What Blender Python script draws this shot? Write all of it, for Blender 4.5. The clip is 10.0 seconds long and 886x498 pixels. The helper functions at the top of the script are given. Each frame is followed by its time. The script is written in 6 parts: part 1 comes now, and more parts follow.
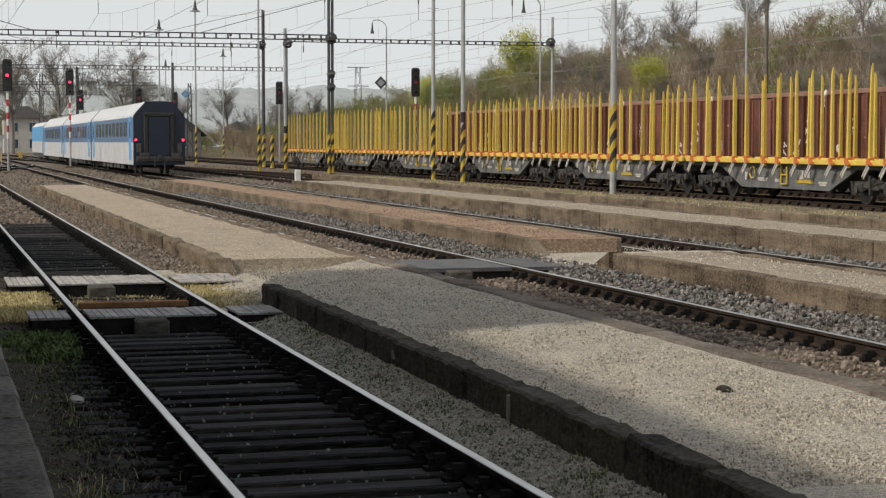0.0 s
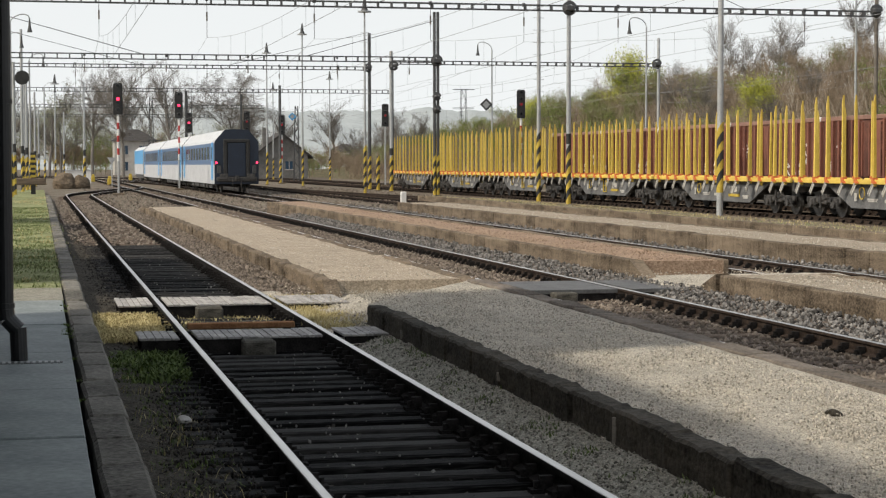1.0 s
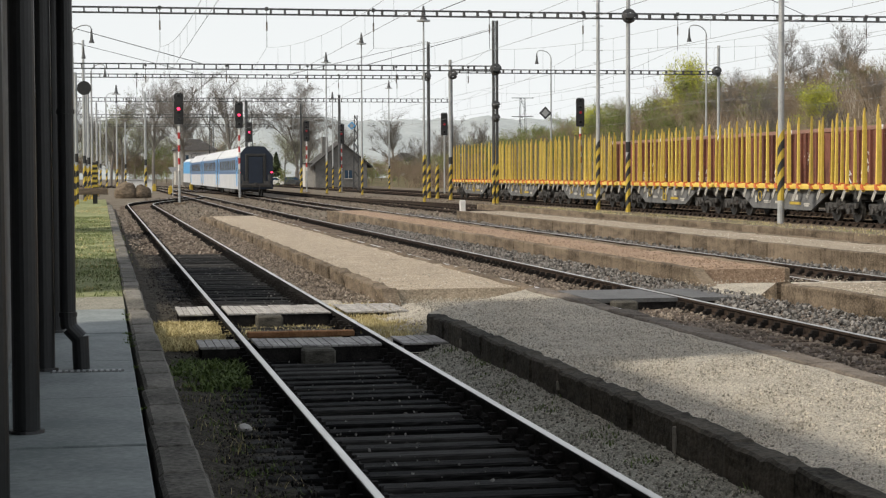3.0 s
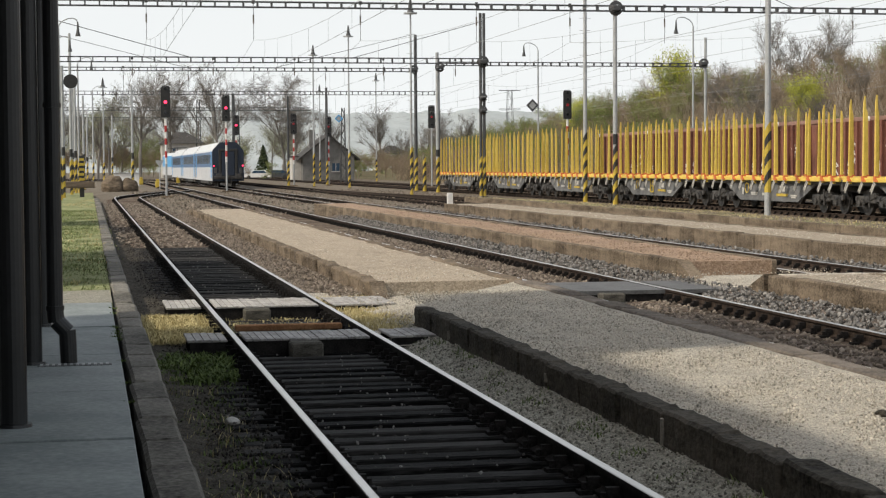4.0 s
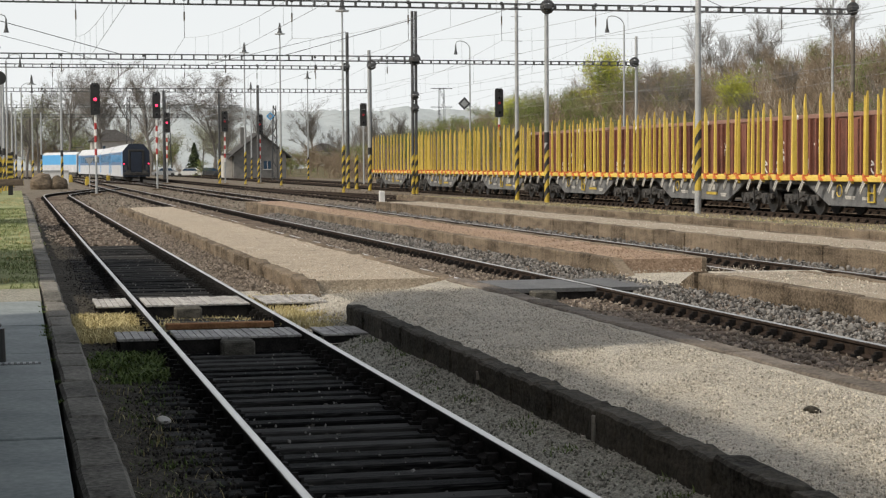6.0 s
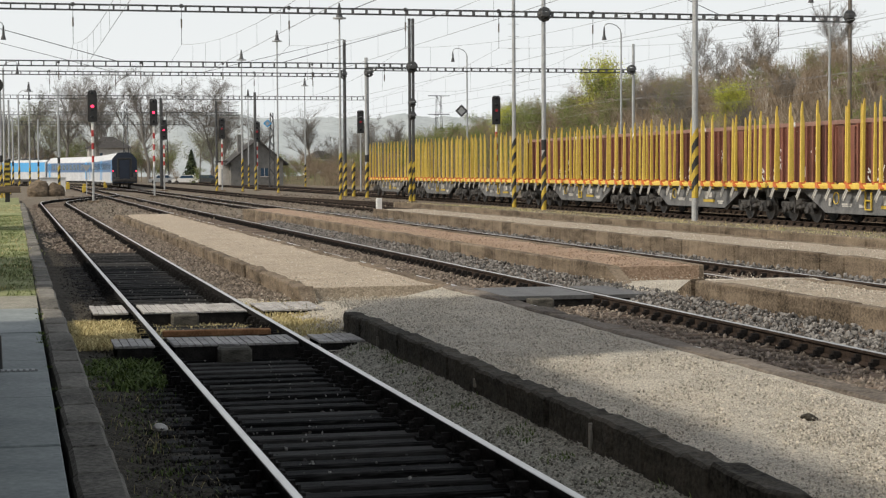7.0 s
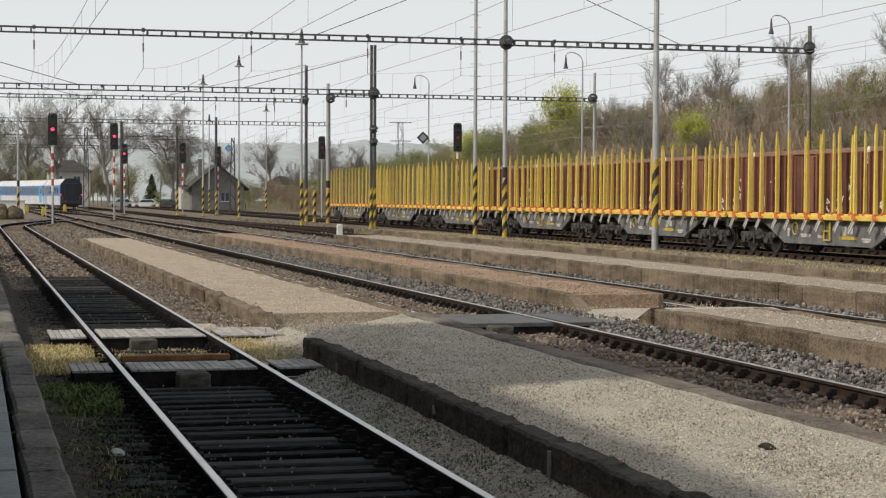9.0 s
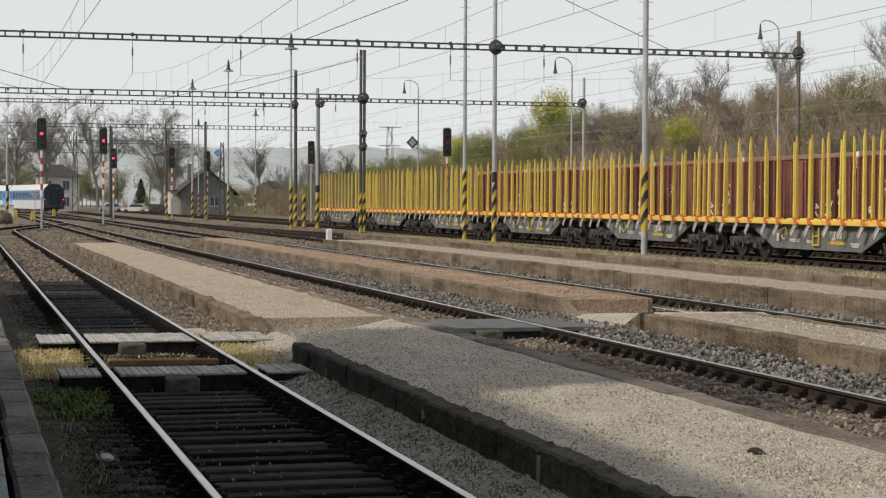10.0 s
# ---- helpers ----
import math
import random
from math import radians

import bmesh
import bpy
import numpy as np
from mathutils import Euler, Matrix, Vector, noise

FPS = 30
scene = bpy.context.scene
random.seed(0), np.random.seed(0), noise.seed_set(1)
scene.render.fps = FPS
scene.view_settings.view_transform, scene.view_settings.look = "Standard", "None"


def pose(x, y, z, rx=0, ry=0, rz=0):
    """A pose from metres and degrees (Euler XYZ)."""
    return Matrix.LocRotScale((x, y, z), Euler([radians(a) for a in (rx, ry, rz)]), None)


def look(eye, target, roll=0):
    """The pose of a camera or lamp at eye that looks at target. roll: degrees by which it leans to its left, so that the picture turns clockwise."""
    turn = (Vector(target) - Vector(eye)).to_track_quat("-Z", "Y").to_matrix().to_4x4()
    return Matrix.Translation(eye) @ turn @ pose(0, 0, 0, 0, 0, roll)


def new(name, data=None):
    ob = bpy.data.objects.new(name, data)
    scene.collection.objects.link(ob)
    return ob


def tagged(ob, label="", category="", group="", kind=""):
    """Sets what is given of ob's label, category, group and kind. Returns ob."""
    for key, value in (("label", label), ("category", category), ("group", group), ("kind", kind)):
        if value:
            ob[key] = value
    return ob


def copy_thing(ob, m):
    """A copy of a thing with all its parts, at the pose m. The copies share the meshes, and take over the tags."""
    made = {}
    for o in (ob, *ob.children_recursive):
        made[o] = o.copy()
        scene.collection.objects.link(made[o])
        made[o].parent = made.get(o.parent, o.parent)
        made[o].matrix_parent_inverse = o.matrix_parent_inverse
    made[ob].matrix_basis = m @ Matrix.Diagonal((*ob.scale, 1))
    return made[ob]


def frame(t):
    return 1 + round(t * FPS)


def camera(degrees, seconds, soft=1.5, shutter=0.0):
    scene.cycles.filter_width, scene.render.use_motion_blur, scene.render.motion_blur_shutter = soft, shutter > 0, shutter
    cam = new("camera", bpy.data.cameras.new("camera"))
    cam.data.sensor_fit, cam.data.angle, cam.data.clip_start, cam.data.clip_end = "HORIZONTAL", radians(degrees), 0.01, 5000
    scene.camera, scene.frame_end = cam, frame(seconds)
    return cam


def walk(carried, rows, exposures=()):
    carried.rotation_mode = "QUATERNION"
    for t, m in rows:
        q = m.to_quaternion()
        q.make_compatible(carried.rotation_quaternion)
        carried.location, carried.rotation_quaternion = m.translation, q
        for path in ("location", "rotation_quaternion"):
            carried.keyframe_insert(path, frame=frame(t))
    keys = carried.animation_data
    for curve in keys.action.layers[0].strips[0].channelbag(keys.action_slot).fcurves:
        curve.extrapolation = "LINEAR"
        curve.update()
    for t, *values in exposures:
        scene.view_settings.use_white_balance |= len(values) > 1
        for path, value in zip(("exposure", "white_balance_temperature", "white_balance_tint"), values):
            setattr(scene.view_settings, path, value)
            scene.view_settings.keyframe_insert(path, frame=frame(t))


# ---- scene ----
# The yard: X runs across the tracks (to the right), Y along them, Z up; rail tops lie at z = 0.
cam = camera(27.94, 10.0, soft=1.25)
EYE = (0.0, 0.0, 1.80)
CAMERA_ROWS = [
    (0.0, 86.578, -0.029, -16.128), (0.5, 86.893, 0.030, -14.373), (1.0, 87.278, 0.091, -12.744),
    (1.5, 87.278, 0.135, -11.811), (2.0, 87.499, 0.288, -11.112), (2.5, 87.580, 0.232, -10.851),
    (3.8, 87.388, 0.400, -10.974), (4.0, 87.323, 0.380, -11.251), (4.5, 87.310, 0.446, -11.840),
    (5.0, 87.219, 0.421, -12.808), (5.5, 87.161, 0.399, -13.348), (6.8, 87.440, 0.300, -13.486),
    (7.0, 87.479, 0.284, -13.531), (7.5, 87.754, 0.212, -13.947), (8.0, 87.905, -0.033, -14.323),
    (8.5, 88.116, -0.213, -14.561), (9.0, 88.339, -0.254, -14.785), (9.5, 88.438, -0.261, -14.733),
    (10.0, 88.493, -0.283, -15.124)]
walk(cam, [(t, pose(*EYE, rx, ry, rz)) for t, rx, ry, rz in CAMERA_ROWS],
     exposures=[(0.0, -0.14), (0.5, -0.02), (1.0, 0.14), (2.0, 0.17), (4.5, 0.17), (5.5, 0.14), (7.0, 0.10), (8.0, 0.03), (10.0, -0.07)])

# ---- light ----
SUN_ELEV, SUN_AZ = radians(42), radians(-104)     # azimuth from +Y towards +X
world = bpy.data.worlds.new("sky")
scene.world = world
world.use_nodes = True
wn = world.node_tree.nodes
sky = wn.new("ShaderNodeTexSky")
sky.sky_type, sky.sun_disc = "NISHITA", False
sky.sun_elevation, sky.sun_rotation = SUN_ELEV, SUN_AZ
sky.air_density, sky.dust_density, sky.ozone_density = 1.0, 4.0, 0.6
haze = wn.new("ShaderNodeMix")
haze.data_type = "RGBA"
co = wn.new("ShaderNodeTexCoord")
split = wn.new("ShaderNodeSeparateXYZ")
fall = wn.new("ShaderNodeMapRange")
fall.inputs["From Min"].default_value, fall.inputs["From Max"].default_value = 0.02, 0.75
fall.inputs["To Min"].default_value, fall.inputs["To Max"].default_value = 0.93, 0.30
world.node_tree.links.new(co.outputs["Generated"], split.inputs[0])
world.node_tree.links.new(split.outputs["Z"], fall.inputs["Value"])
world.node_tree.links.new(fall.outputs[0], haze.inputs["Factor"])
haze.inputs["B"].default_value = (8.7, 8.95, 9.0, 1)
world.node_tree.links.new(sky.outputs[0], haze.inputs["A"])
world.node_tree.links.new(haze.outputs["Result"], wn["Background"].inputs[0])
wn["Background"].inputs[1].default_value = 0.1

sun = new("sun", bpy.data.lights.new("sun", "SUN"))
sun.data.energy, sun.data.angle, sun.data.color = 2.7, radians(2.6), (1.0, 0.92, 0.79)
to_sun = Vector((math.sin(SUN_AZ) * math.cos(SUN_ELEV), math.cos(SUN_AZ) * math.cos(SUN_ELEV), math.sin(SUN_ELEV)))
sun.matrix_world = look(to_sun * 50, (0, 0, 0))


# ---- materials ----
def material(name, dark, light, scale=8.0, rough=0.8, bump=0.3, metal=0.0, fine=8.0, mix=0.5, spread=0.0, emit=None, bump_dist=0.01, stretch=(1, 1, 1), fixed=False):
    """Noise at two scales between two colours, with matching relief; spread varies the tone from piece to piece."""
    m = bpy.data.materials.new(name)
    m.use_nodes = True
    n, l = m.node_tree.nodes, m.node_tree.links
    b = n["Principled BSDF"]
    co = n.new("ShaderNodeTexCoord")
    mp = n.new("ShaderNodeMapping")
    mp.inputs["Scale"].default_value = stretch
    l.new(n.new("ShaderNodeNewGeometry").outputs["Position"] if fixed else co.outputs["Object"], mp.inputs[0])
    big, small = n.new("ShaderNodeTexNoise"), n.new("ShaderNodeTexNoise")
    big.inputs["Scale"].default_value, small.inputs["Scale"].default_value = scale, scale * fine
    big.inputs["Detail"].default_value, small.inputs["Detail"].default_value = 4, 5
    for t in (big, small):
        l.new(mp.outputs[0], t.inputs["Vector"])
    mx = n.new("ShaderNodeMix")
    mx.inputs["Factor"].default_value = mix
    l.new(big.outputs["Fac"], mx.inputs["A"])
    l.new(small.outputs["Fac"], mx.inputs["B"])
    out = mx.outputs["Result"]
    if spread:
        info, add = n.new("ShaderNodeObjectInfo"), n.new("ShaderNodeMath")
        add.operation = "MULTIPLY_ADD"
        add.inputs[1].default_value = spread
        l.new(info.outputs["Random"], add.inputs[0])
        l.new(out, add.inputs[2])
        sub = n.new("ShaderNodeMath")
        sub.operation, sub.inputs[1].default_value = "SUBTRACT", spread / 2
        l.new(add.outputs[0], sub.inputs[0])
        out = sub.outputs[0]
    ramp = n.new("ShaderNodeValToRGB")
    ramp.color_ramp.elements[0].position, ramp.color_ramp.elements[1].position = 0.36, 0.64
    ramp.color_ramp.elements[0].color, ramp.color_ramp.elements[1].color = (*dark, 1), (*light, 1)
    l.new(out, ramp.inputs[0])
    l.new(ramp.outputs[0], b.inputs["Base Color"])
    b.inputs["Roughness"].default_value, b.inputs["Metallic"].default_value = rough, metal
    if rough >= 0.8:
        b.inputs["Specular IOR Level"].default_value = 0.12
    if bump:
        bp = n.new("ShaderNodeBump")
        bp.inputs["Strength"].default_value, bp.inputs["Distance"].default_value = bump, bump_dist
        l.new(small.outputs["Fac"], bp.inputs["Height"])
        l.new(bp.outputs[0], b.inputs["Normal"])
    if emit:
        b.inputs["Emission Color"].default_value = (*emit[:3], 1)
        b.inputs["Emission Strength"].default_value = emit[3]
    return m


def gravel(name, dark, light, cell, patch=1.2, rough=0.95, height=0.012):
    """Crushed stone: every cell is a stone with its own tone and relief, with broad patches over them."""
    m = bpy.data.materials.new(name)
    m.use_nodes = True
    n, l = m.node_tree.nodes, m.node_tree.links
    b = n["Principled BSDF"]
    pos = n.new("ShaderNodeNewGeometry").outputs["Position"]
    cells, fine, broad = n.new("ShaderNodeTexVoronoi"), n.new("ShaderNodeTexVoronoi"), n.new("ShaderNodeTexNoise")
    cells.inputs["Scale"].default_value, fine.inputs["Scale"].default_value, broad.inputs["Scale"].default_value = 1 / cell, 2.3 / cell, patch
    broad.inputs["Detail"].default_value, broad.inputs["Roughness"].default_value = 6, 0.7
    for t in (cells, fine, broad):
        l.new(pos, t.inputs["Vector"])
    grey = n.new("ShaderNodeSeparateColor")
    l.new(cells.outputs["Color"], grey.inputs[0])
    grey2 = n.new("ShaderNodeSeparateColor")
    l.new(fine.outputs["Color"], grey2.inputs[0])
    tone = n.new("ShaderNodeMix")
    tone.inputs["Factor"].default_value = 0.45
    l.new(grey.outputs[0], tone.inputs["A"])
    l.new(grey2.outputs[1], tone.inputs["B"])
    both = n.new("ShaderNodeMix")
    both.inputs["Factor"].default_value = 0.42
    l.new(tone.outputs["Result"], both.inputs["A"])
    l.new(broad.outputs["Fac"], both.inputs["B"])
    ramp = n.new("ShaderNodeValToRGB")
    ramp.color_ramp.elements[0].position, ramp.color_ramp.elements[1].position = 0.22, 0.78
    ramp.color_ramp.elements[0].color, ramp.color_ramp.elements[1].color = (*dark, 1), (*light, 1)
    l.new(both.outputs["Result"], ramp.inputs[0])
    l.new(ramp.outputs[0], b.inputs["Base Color"])
    b.inputs["Roughness"].default_value, b.inputs["Specular IOR Level"].default_value = rough, 0.15
    add = n.new("ShaderNodeMath")
    add.operation, add.inputs[1].default_value = "MULTIPLY_ADD", 0.5
    l.new(fine.outputs["Distance"], add.inputs[0])
    l.new(cells.outputs["Distance"], add.inputs[2])
    bp = n.new("ShaderNodeBump")
    bp.invert = True
    bp.inputs["Strength"].default_value, bp.inputs["Distance"].default_value = 1.0, height
    l.new(add.outputs[0], bp.inputs["Height"])
    l.new(bp.outputs[0], b.inputs["Normal"])
    return m


def concrete(name, dark, light, drip=2.2, rough=0.93):
    """Old cast concrete: fine grain, broad stains and streaks that run down from the edge, one tone a block."""
    m = bpy.data.materials.new(name)
    m.use_nodes = True
    n, l = m.node_tree.nodes, m.node_tree.links
    b = n["Principled BSDF"]
    pos = n.new("ShaderNodeNewGeometry").outputs["Position"]
    def tex(scale, sx, sy, sz, detail=5):
        mp, t = n.new("ShaderNodeMapping"), n.new("ShaderNodeTexNoise")
        mp.inputs["Scale"].default_value = (sx, sy, sz)
        t.inputs["Scale"].default_value, t.inputs["Detail"].default_value = scale, detail
        l.new(pos, mp.inputs[0])
        l.new(mp.outputs[0], t.inputs["Vector"])
        return t.outputs["Fac"]
    streak, grain, stain = tex(drip * 4, 1, 1, 0.12), tex(26, 1, 1, 1.4, 9), tex(2.6, 1, 0.5, 2.4, 8)
    info = n.new("ShaderNodeObjectInfo").outputs["Random"]
    total = None
    for src, k in ((streak, 0.18), (grain, 0.48), (stain, 0.40), (info, 0.11)):
        add = n.new("ShaderNodeMath")
        add.operation, add.inputs[1].default_value = "MULTIPLY_ADD", k
        add.inputs[2].default_value = -0.085
        l.new(src, add.inputs[0])
        if total:
            l.new(total, add.inputs[2])
        total = add.outputs[0]
    ramp = n.new("ShaderNodeValToRGB")
    ramp.color_ramp.elements[0].position, ramp.color_ramp.elements[1].position = 0.34, 0.64
    ramp.color_ramp.elements[0].color, ramp.color_ramp.elements[1].color = (*dark, 1), (*light, 1)
    l.new(total, ramp.inputs[0])
    l.new(ramp.outputs[0], b.inputs["Base Color"])
    b.inputs["Roughness"].default_value, b.inputs["Specular IOR Level"].default_value = rough, 0.15
    bp = n.new("ShaderNodeBump")
    bp.inputs["Strength"].default_value, bp.inputs["Distance"].default_value = 1.0, 0.02
    l.new(total, bp.inputs["Height"])
    l.new(bp.outputs[0], b.inputs["Normal"])
    return m


GRAVEL = gravel("pale_gravel", (0.19, 0.172, 0.14), (0.84, 0.765, 0.635), 0.013, 1.7, height=0.014)
GRAVEL_TAN = gravel("tan_gravel", (0.2, 0.165, 0.12), (0.64, 0.54, 0.42), 0.02, 1.4)
GRAVEL_RED = gravel("reddish_gravel", (0.2, 0.135, 0.09), (0.47, 0.345, 0.25), 0.03)
BALLAST = gravel("ballast_ground", (0.05, 0.04, 0.033), (0.25, 0.205, 0.17), 0.05, height=0.03)
BALLAST_DARK = gravel("dark_ballast_ground", (0.012, 0.011, 0.009), (0.075, 0.067, 0.057), 0.035, height=0.02)
STONE_GREY = material("ballast_stone", (0.12, 0.115, 0.11), (0.42, 0.40, 0.38), 3, 0.9, 0.4, spread=0.3)
STONE_DARK = material("dark_stone", (0.06, 0.055, 0.046), (0.23, 0.21, 0.18), 3, 0.9, 0.4, spread=0.3)
CONCRETE_OLD = concrete("weathered_concrete", (0.042, 0.032, 0.022), (0.25, 0.197, 0.142))
CONCRETE_MOSS = concrete("mossy_concrete", (0.006, 0.006, 0.004), (0.095, 0.084, 0.067), 3.0)
KERB = concrete("kerb_concrete", (0.045, 0.042, 0.035), (0.25, 0.235, 0.205), 1.5)
PAVING = material("grey_paving", (0.15, 0.175, 0.172), (0.285, 0.31, 0.302), 1.6, 0.7, 0.2, fine=14, spread=0.06, fixed=True)
RUST = material("rusty_rail", (0.02, 0.015, 0.012), (0.072, 0.052, 0.04), 9, 0.85, 0.4)
RAIL_SHINE = material("polished_rail_head", (0.40, 0.38, 0.36), (0.62, 0.60, 0.58), 2, 0.28, 0.05, metal=0.9, stretch=(1, 0.1, 1))
SLEEPER = material("dark_sleeper_wood", (0.004, 0.004, 0.004), (0.05, 0.048, 0.045), 3, 0.85, 0.9, fine=8, spread=0.3, stretch=(0.3, 3, 3), fixed=True)
SLEEPER_BROWN = material("brown_sleeper_wood", (0.06, 0.045, 0.035), (0.2, 0.155, 0.12), 3, 0.9, 0.6, fine=8, spread=0.2, stretch=(0.3, 3, 3), fixed=True)
PLANK = material("grey_crossing_plank", (0.22, 0.21, 0.2), (0.50, 0.48, 0.45), 4, 0.85, 0.5, spread=0.1, fixed=True)
GRASS_GROUND = material("grassy_earth", (0.12, 0.13, 0.055), (0.34, 0.36, 0.185), 0.7, 0.95, 1.0, fine=20, bump_dist=0.05)
STRIP_EARTH = gravel("sandy_strip_earth", (0.11, 0.09, 0.06), (0.30, 0.255, 0.18), 0.04, 0.9)
VERGE_SOIL = gravel("dark_verge_soil", (0.016, 0.014, 0.011), (0.10, 0.088, 0.068), 0.03, 3.0)
MORTAR = concrete("pale_joint_mortar", (0.1, 0.09, 0.075), (0.32, 0.295, 0.25))
EDGE_STRIP = concrete("grey_brown_edge_concrete", (0.055, 0.046, 0.037), (0.235, 0.2, 0.165), 1.0)
STUMP_WOOD = material("grey_stump_wood", (0.035, 0.033, 0.027), (0.15, 0.14, 0.118), 6, 0.9, 0.8, stretch=(1, 4, 4))
EARTH = material("dry_earth", (0.095, 0.08, 0.06), (0.235, 0.2, 0.155), 0.7, 0.95, 0.9, fine=18, bump_dist=0.04)
YELLOW = material("stake_yellow_paint", (0.54, 0.37, 0.05), (0.76, 0.56, 0.11), 3, 0.5, 0.15, spread=0.25)
ORANGE = material("bracket_orange_paint", (0.46, 0.1, 0.025), (0.6, 0.17, 0.04), 5, 0.55, 0.15)
WAGON_GREY = material("wagon_grey_paint", (0.075, 0.077, 0.078), (0.17, 0.172, 0.172), 2.5, 0.65, 0.3, fine=7)
WAGON_DARK = material("grimy_running_gear", (0.018, 0.017, 0.016), (0.085, 0.08, 0.075), 6, 0.6, 0.4)
WAGON_RED = material("oxide_red_paint", (0.085, 0.03, 0.019), (0.225, 0.086, 0.057), 1.6, 0.7, 0.3, fine=9, spread=0.4)
RUST_RIM = material("faded_red_rim", (0.19, 0.1, 0.075), (0.3, 0.175, 0.135), 2.5, 0.75, 0.3)
GALV = material("galvanised_steel", (0.30, 0.31, 0.31), (0.46, 0.47, 0.47), 2.5, 0.55, 0.15, metal=0.2)
STEEL_DARK = material("dark_painted_steel", (0.035, 0.036, 0.037), (0.085, 0.087, 0.088), 3, 0.65, 0.25)
POLE_BROWN = material("rusty_pole_paint", (0.09, 0.075, 0.06), (0.19, 0.165, 0.135), 3, 0.75, 0.3)
BLACK = material("black_paint", (0.012, 0.012, 0.012), (0.03, 0.03, 0.029), 4, 0.6, 0.15)
STRIPE_YELLOW = material("stripe_yellow", (0.4, 0.28, 0.03), (0.6, 0.44, 0.06), 4, 0.6, 0.15)
WHITE = material("white_paint", (0.62, 0.61, 0.58), (0.80, 0.79, 0.76), 4, 0.6, 0.1)
RED = material("red_paint", (0.36, 0.025, 0.025), (0.52, 0.05, 0.045), 4, 0.55, 0.1)
LAMP_RED = material("red_signal_lens", (0.5, 0.0, 0.02), (0.6, 0.01, 0.04), 4, 0.3, 0, emit=(1.0, 0.03, 0.09, 4.0))
LAMP_DIM = material("dim_red_lens", (0.16, 0.0, 0.01), (0.22, 0.01, 0.02), 4, 0.3, 0, emit=(1.0, 0.03, 0.05, 0.14))
LENS_DARK = material("dark_lens", (0.01, 0.01, 0.012), (0.02, 0.02, 0.022), 4, 0.15, 0)
COACH_BLUE = material("coach_blue_paint", (0.05, 0.115, 0.25), (0.07, 0.15, 0.30), 1, 0.35, 0.03)
COACH_SKY = material("coach_light_blue_paint", (0.05, 0.30, 0.62), (0.07, 0.36, 0.70), 1, 0.35, 0.03)
COACH_WHITE = material("coach_white_paint", (0.42, 0.43, 0.45), (0.60, 0.61, 0.63), 1.2, 0.4, 0.03)
COACH_ROOF = material("coach_roof_paint", (0.50, 0.51, 0.52), (0.66, 0.67, 0.68), 0.8, 0.4, 0.05)
COACH_NAVY = material("coach_navy_paint", (0.006, 0.012, 0.026), (0.012, 0.022, 0.042), 1.5, 0.5, 0.05)
GLASS_DARK = material("tinted_window_glass", (0.03, 0.06, 0.10), (0.05, 0.085, 0.13), 1, 0.08, 0)
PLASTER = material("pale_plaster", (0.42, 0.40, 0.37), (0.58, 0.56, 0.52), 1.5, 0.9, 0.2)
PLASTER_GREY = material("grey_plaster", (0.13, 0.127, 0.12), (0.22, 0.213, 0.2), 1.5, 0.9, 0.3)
ROOF_DARK = material("dark_roofing", (0.045, 0.043, 0.042), (0.09, 0.085, 0.08), 2, 0.8, 0.3)
COLUMN = material("black_column_paint", (0.004, 0.0045, 0.005), (0.010, 0.011, 0.0125), 3, 0.42, 0.1)
BARK = material("bark", (0.12, 0.108, 0.095), (0.27, 0.25, 0.225), 5, 0.95, 0.6)

WHITE_GRIME = material("grimy_pale_steel", (0.34, 0.33, 0.30), (0.58, 0.56, 0.52), 5, 0.6, 0.1)
RUST_BRIGHT = material("bright_rust", (0.16, 0.075, 0.035), (0.34, 0.18, 0.09), 6, 0.85, 0.4)
SIDE_STONE = material("side_stone", (0.1, 0.1, 0.08), (0.4, 0.4, 0.3), 3, 0.9, 0)
RED_PEBBLE = material("red_pebble", (0.2, 0.15, 0.1), (0.4, 0.3, 0.2), 3, 0.9, 0)
PEBBLE = material("pale_pebble", (0.3, 0.25, 0.2), (0.5, 0.45, 0.4), 3, 0.9, 0)
STONE_BROWN = material("brown_stone", (0.3, 0.25, 0.2), (0.5, 0.45, 0.4), 3, 0.9, 0)
GRASS_GREEN = material("green_blades", (0.05, 0.08, 0.02), (0.1, 0.15, 0.04), 3, 0.8, 0)
VERGE_GREEN = material("verge_blades", (0.1, 0.12, 0.05), (0.3, 0.3, 0.15), 3, 0.8, 0)
GRASS_DRY = material("dry_blades", (0.3, 0.2, 0.05), (0.5, 0.4, 0.1), 3, 0.85, 0)
LEAF_OLIVE = material("olive_leaves", (0.05, 0.06, 0.02), (0.14, 0.15, 0.05), 3, 0.8, 0)
LEAF_LIME = material("lime_blossom", (0.26, 0.28, 0.04), (0.5, 0.5, 0.09), 3, 0.8, 0)
LEAF_BROWN = material("brown_leaves", (0.08, 0.06, 0.04), (0.18, 0.14, 0.09), 3, 0.85, 0)
LEAF_DARK = material("dark_needles", (0.02, 0.03, 0.015), (0.05, 0.07, 0.03), 3, 0.8, 0)
BARK_BROWN = material("brown_twigs", (0.17, 0.13, 0.09), (0.36, 0.29, 0.215), 1.5, 0.95, 0)
BANK_SOIL = material("bank_undergrowth", (0.06, 0.058, 0.03), (0.21, 0.175, 0.105), 0.5, 0.95, 0.8, fine=9, bump_dist=0.2)
SAND = gravel("sandy_gravel", (0.2, 0.165, 0.12), (0.5, 0.43, 0.34), 0.025)
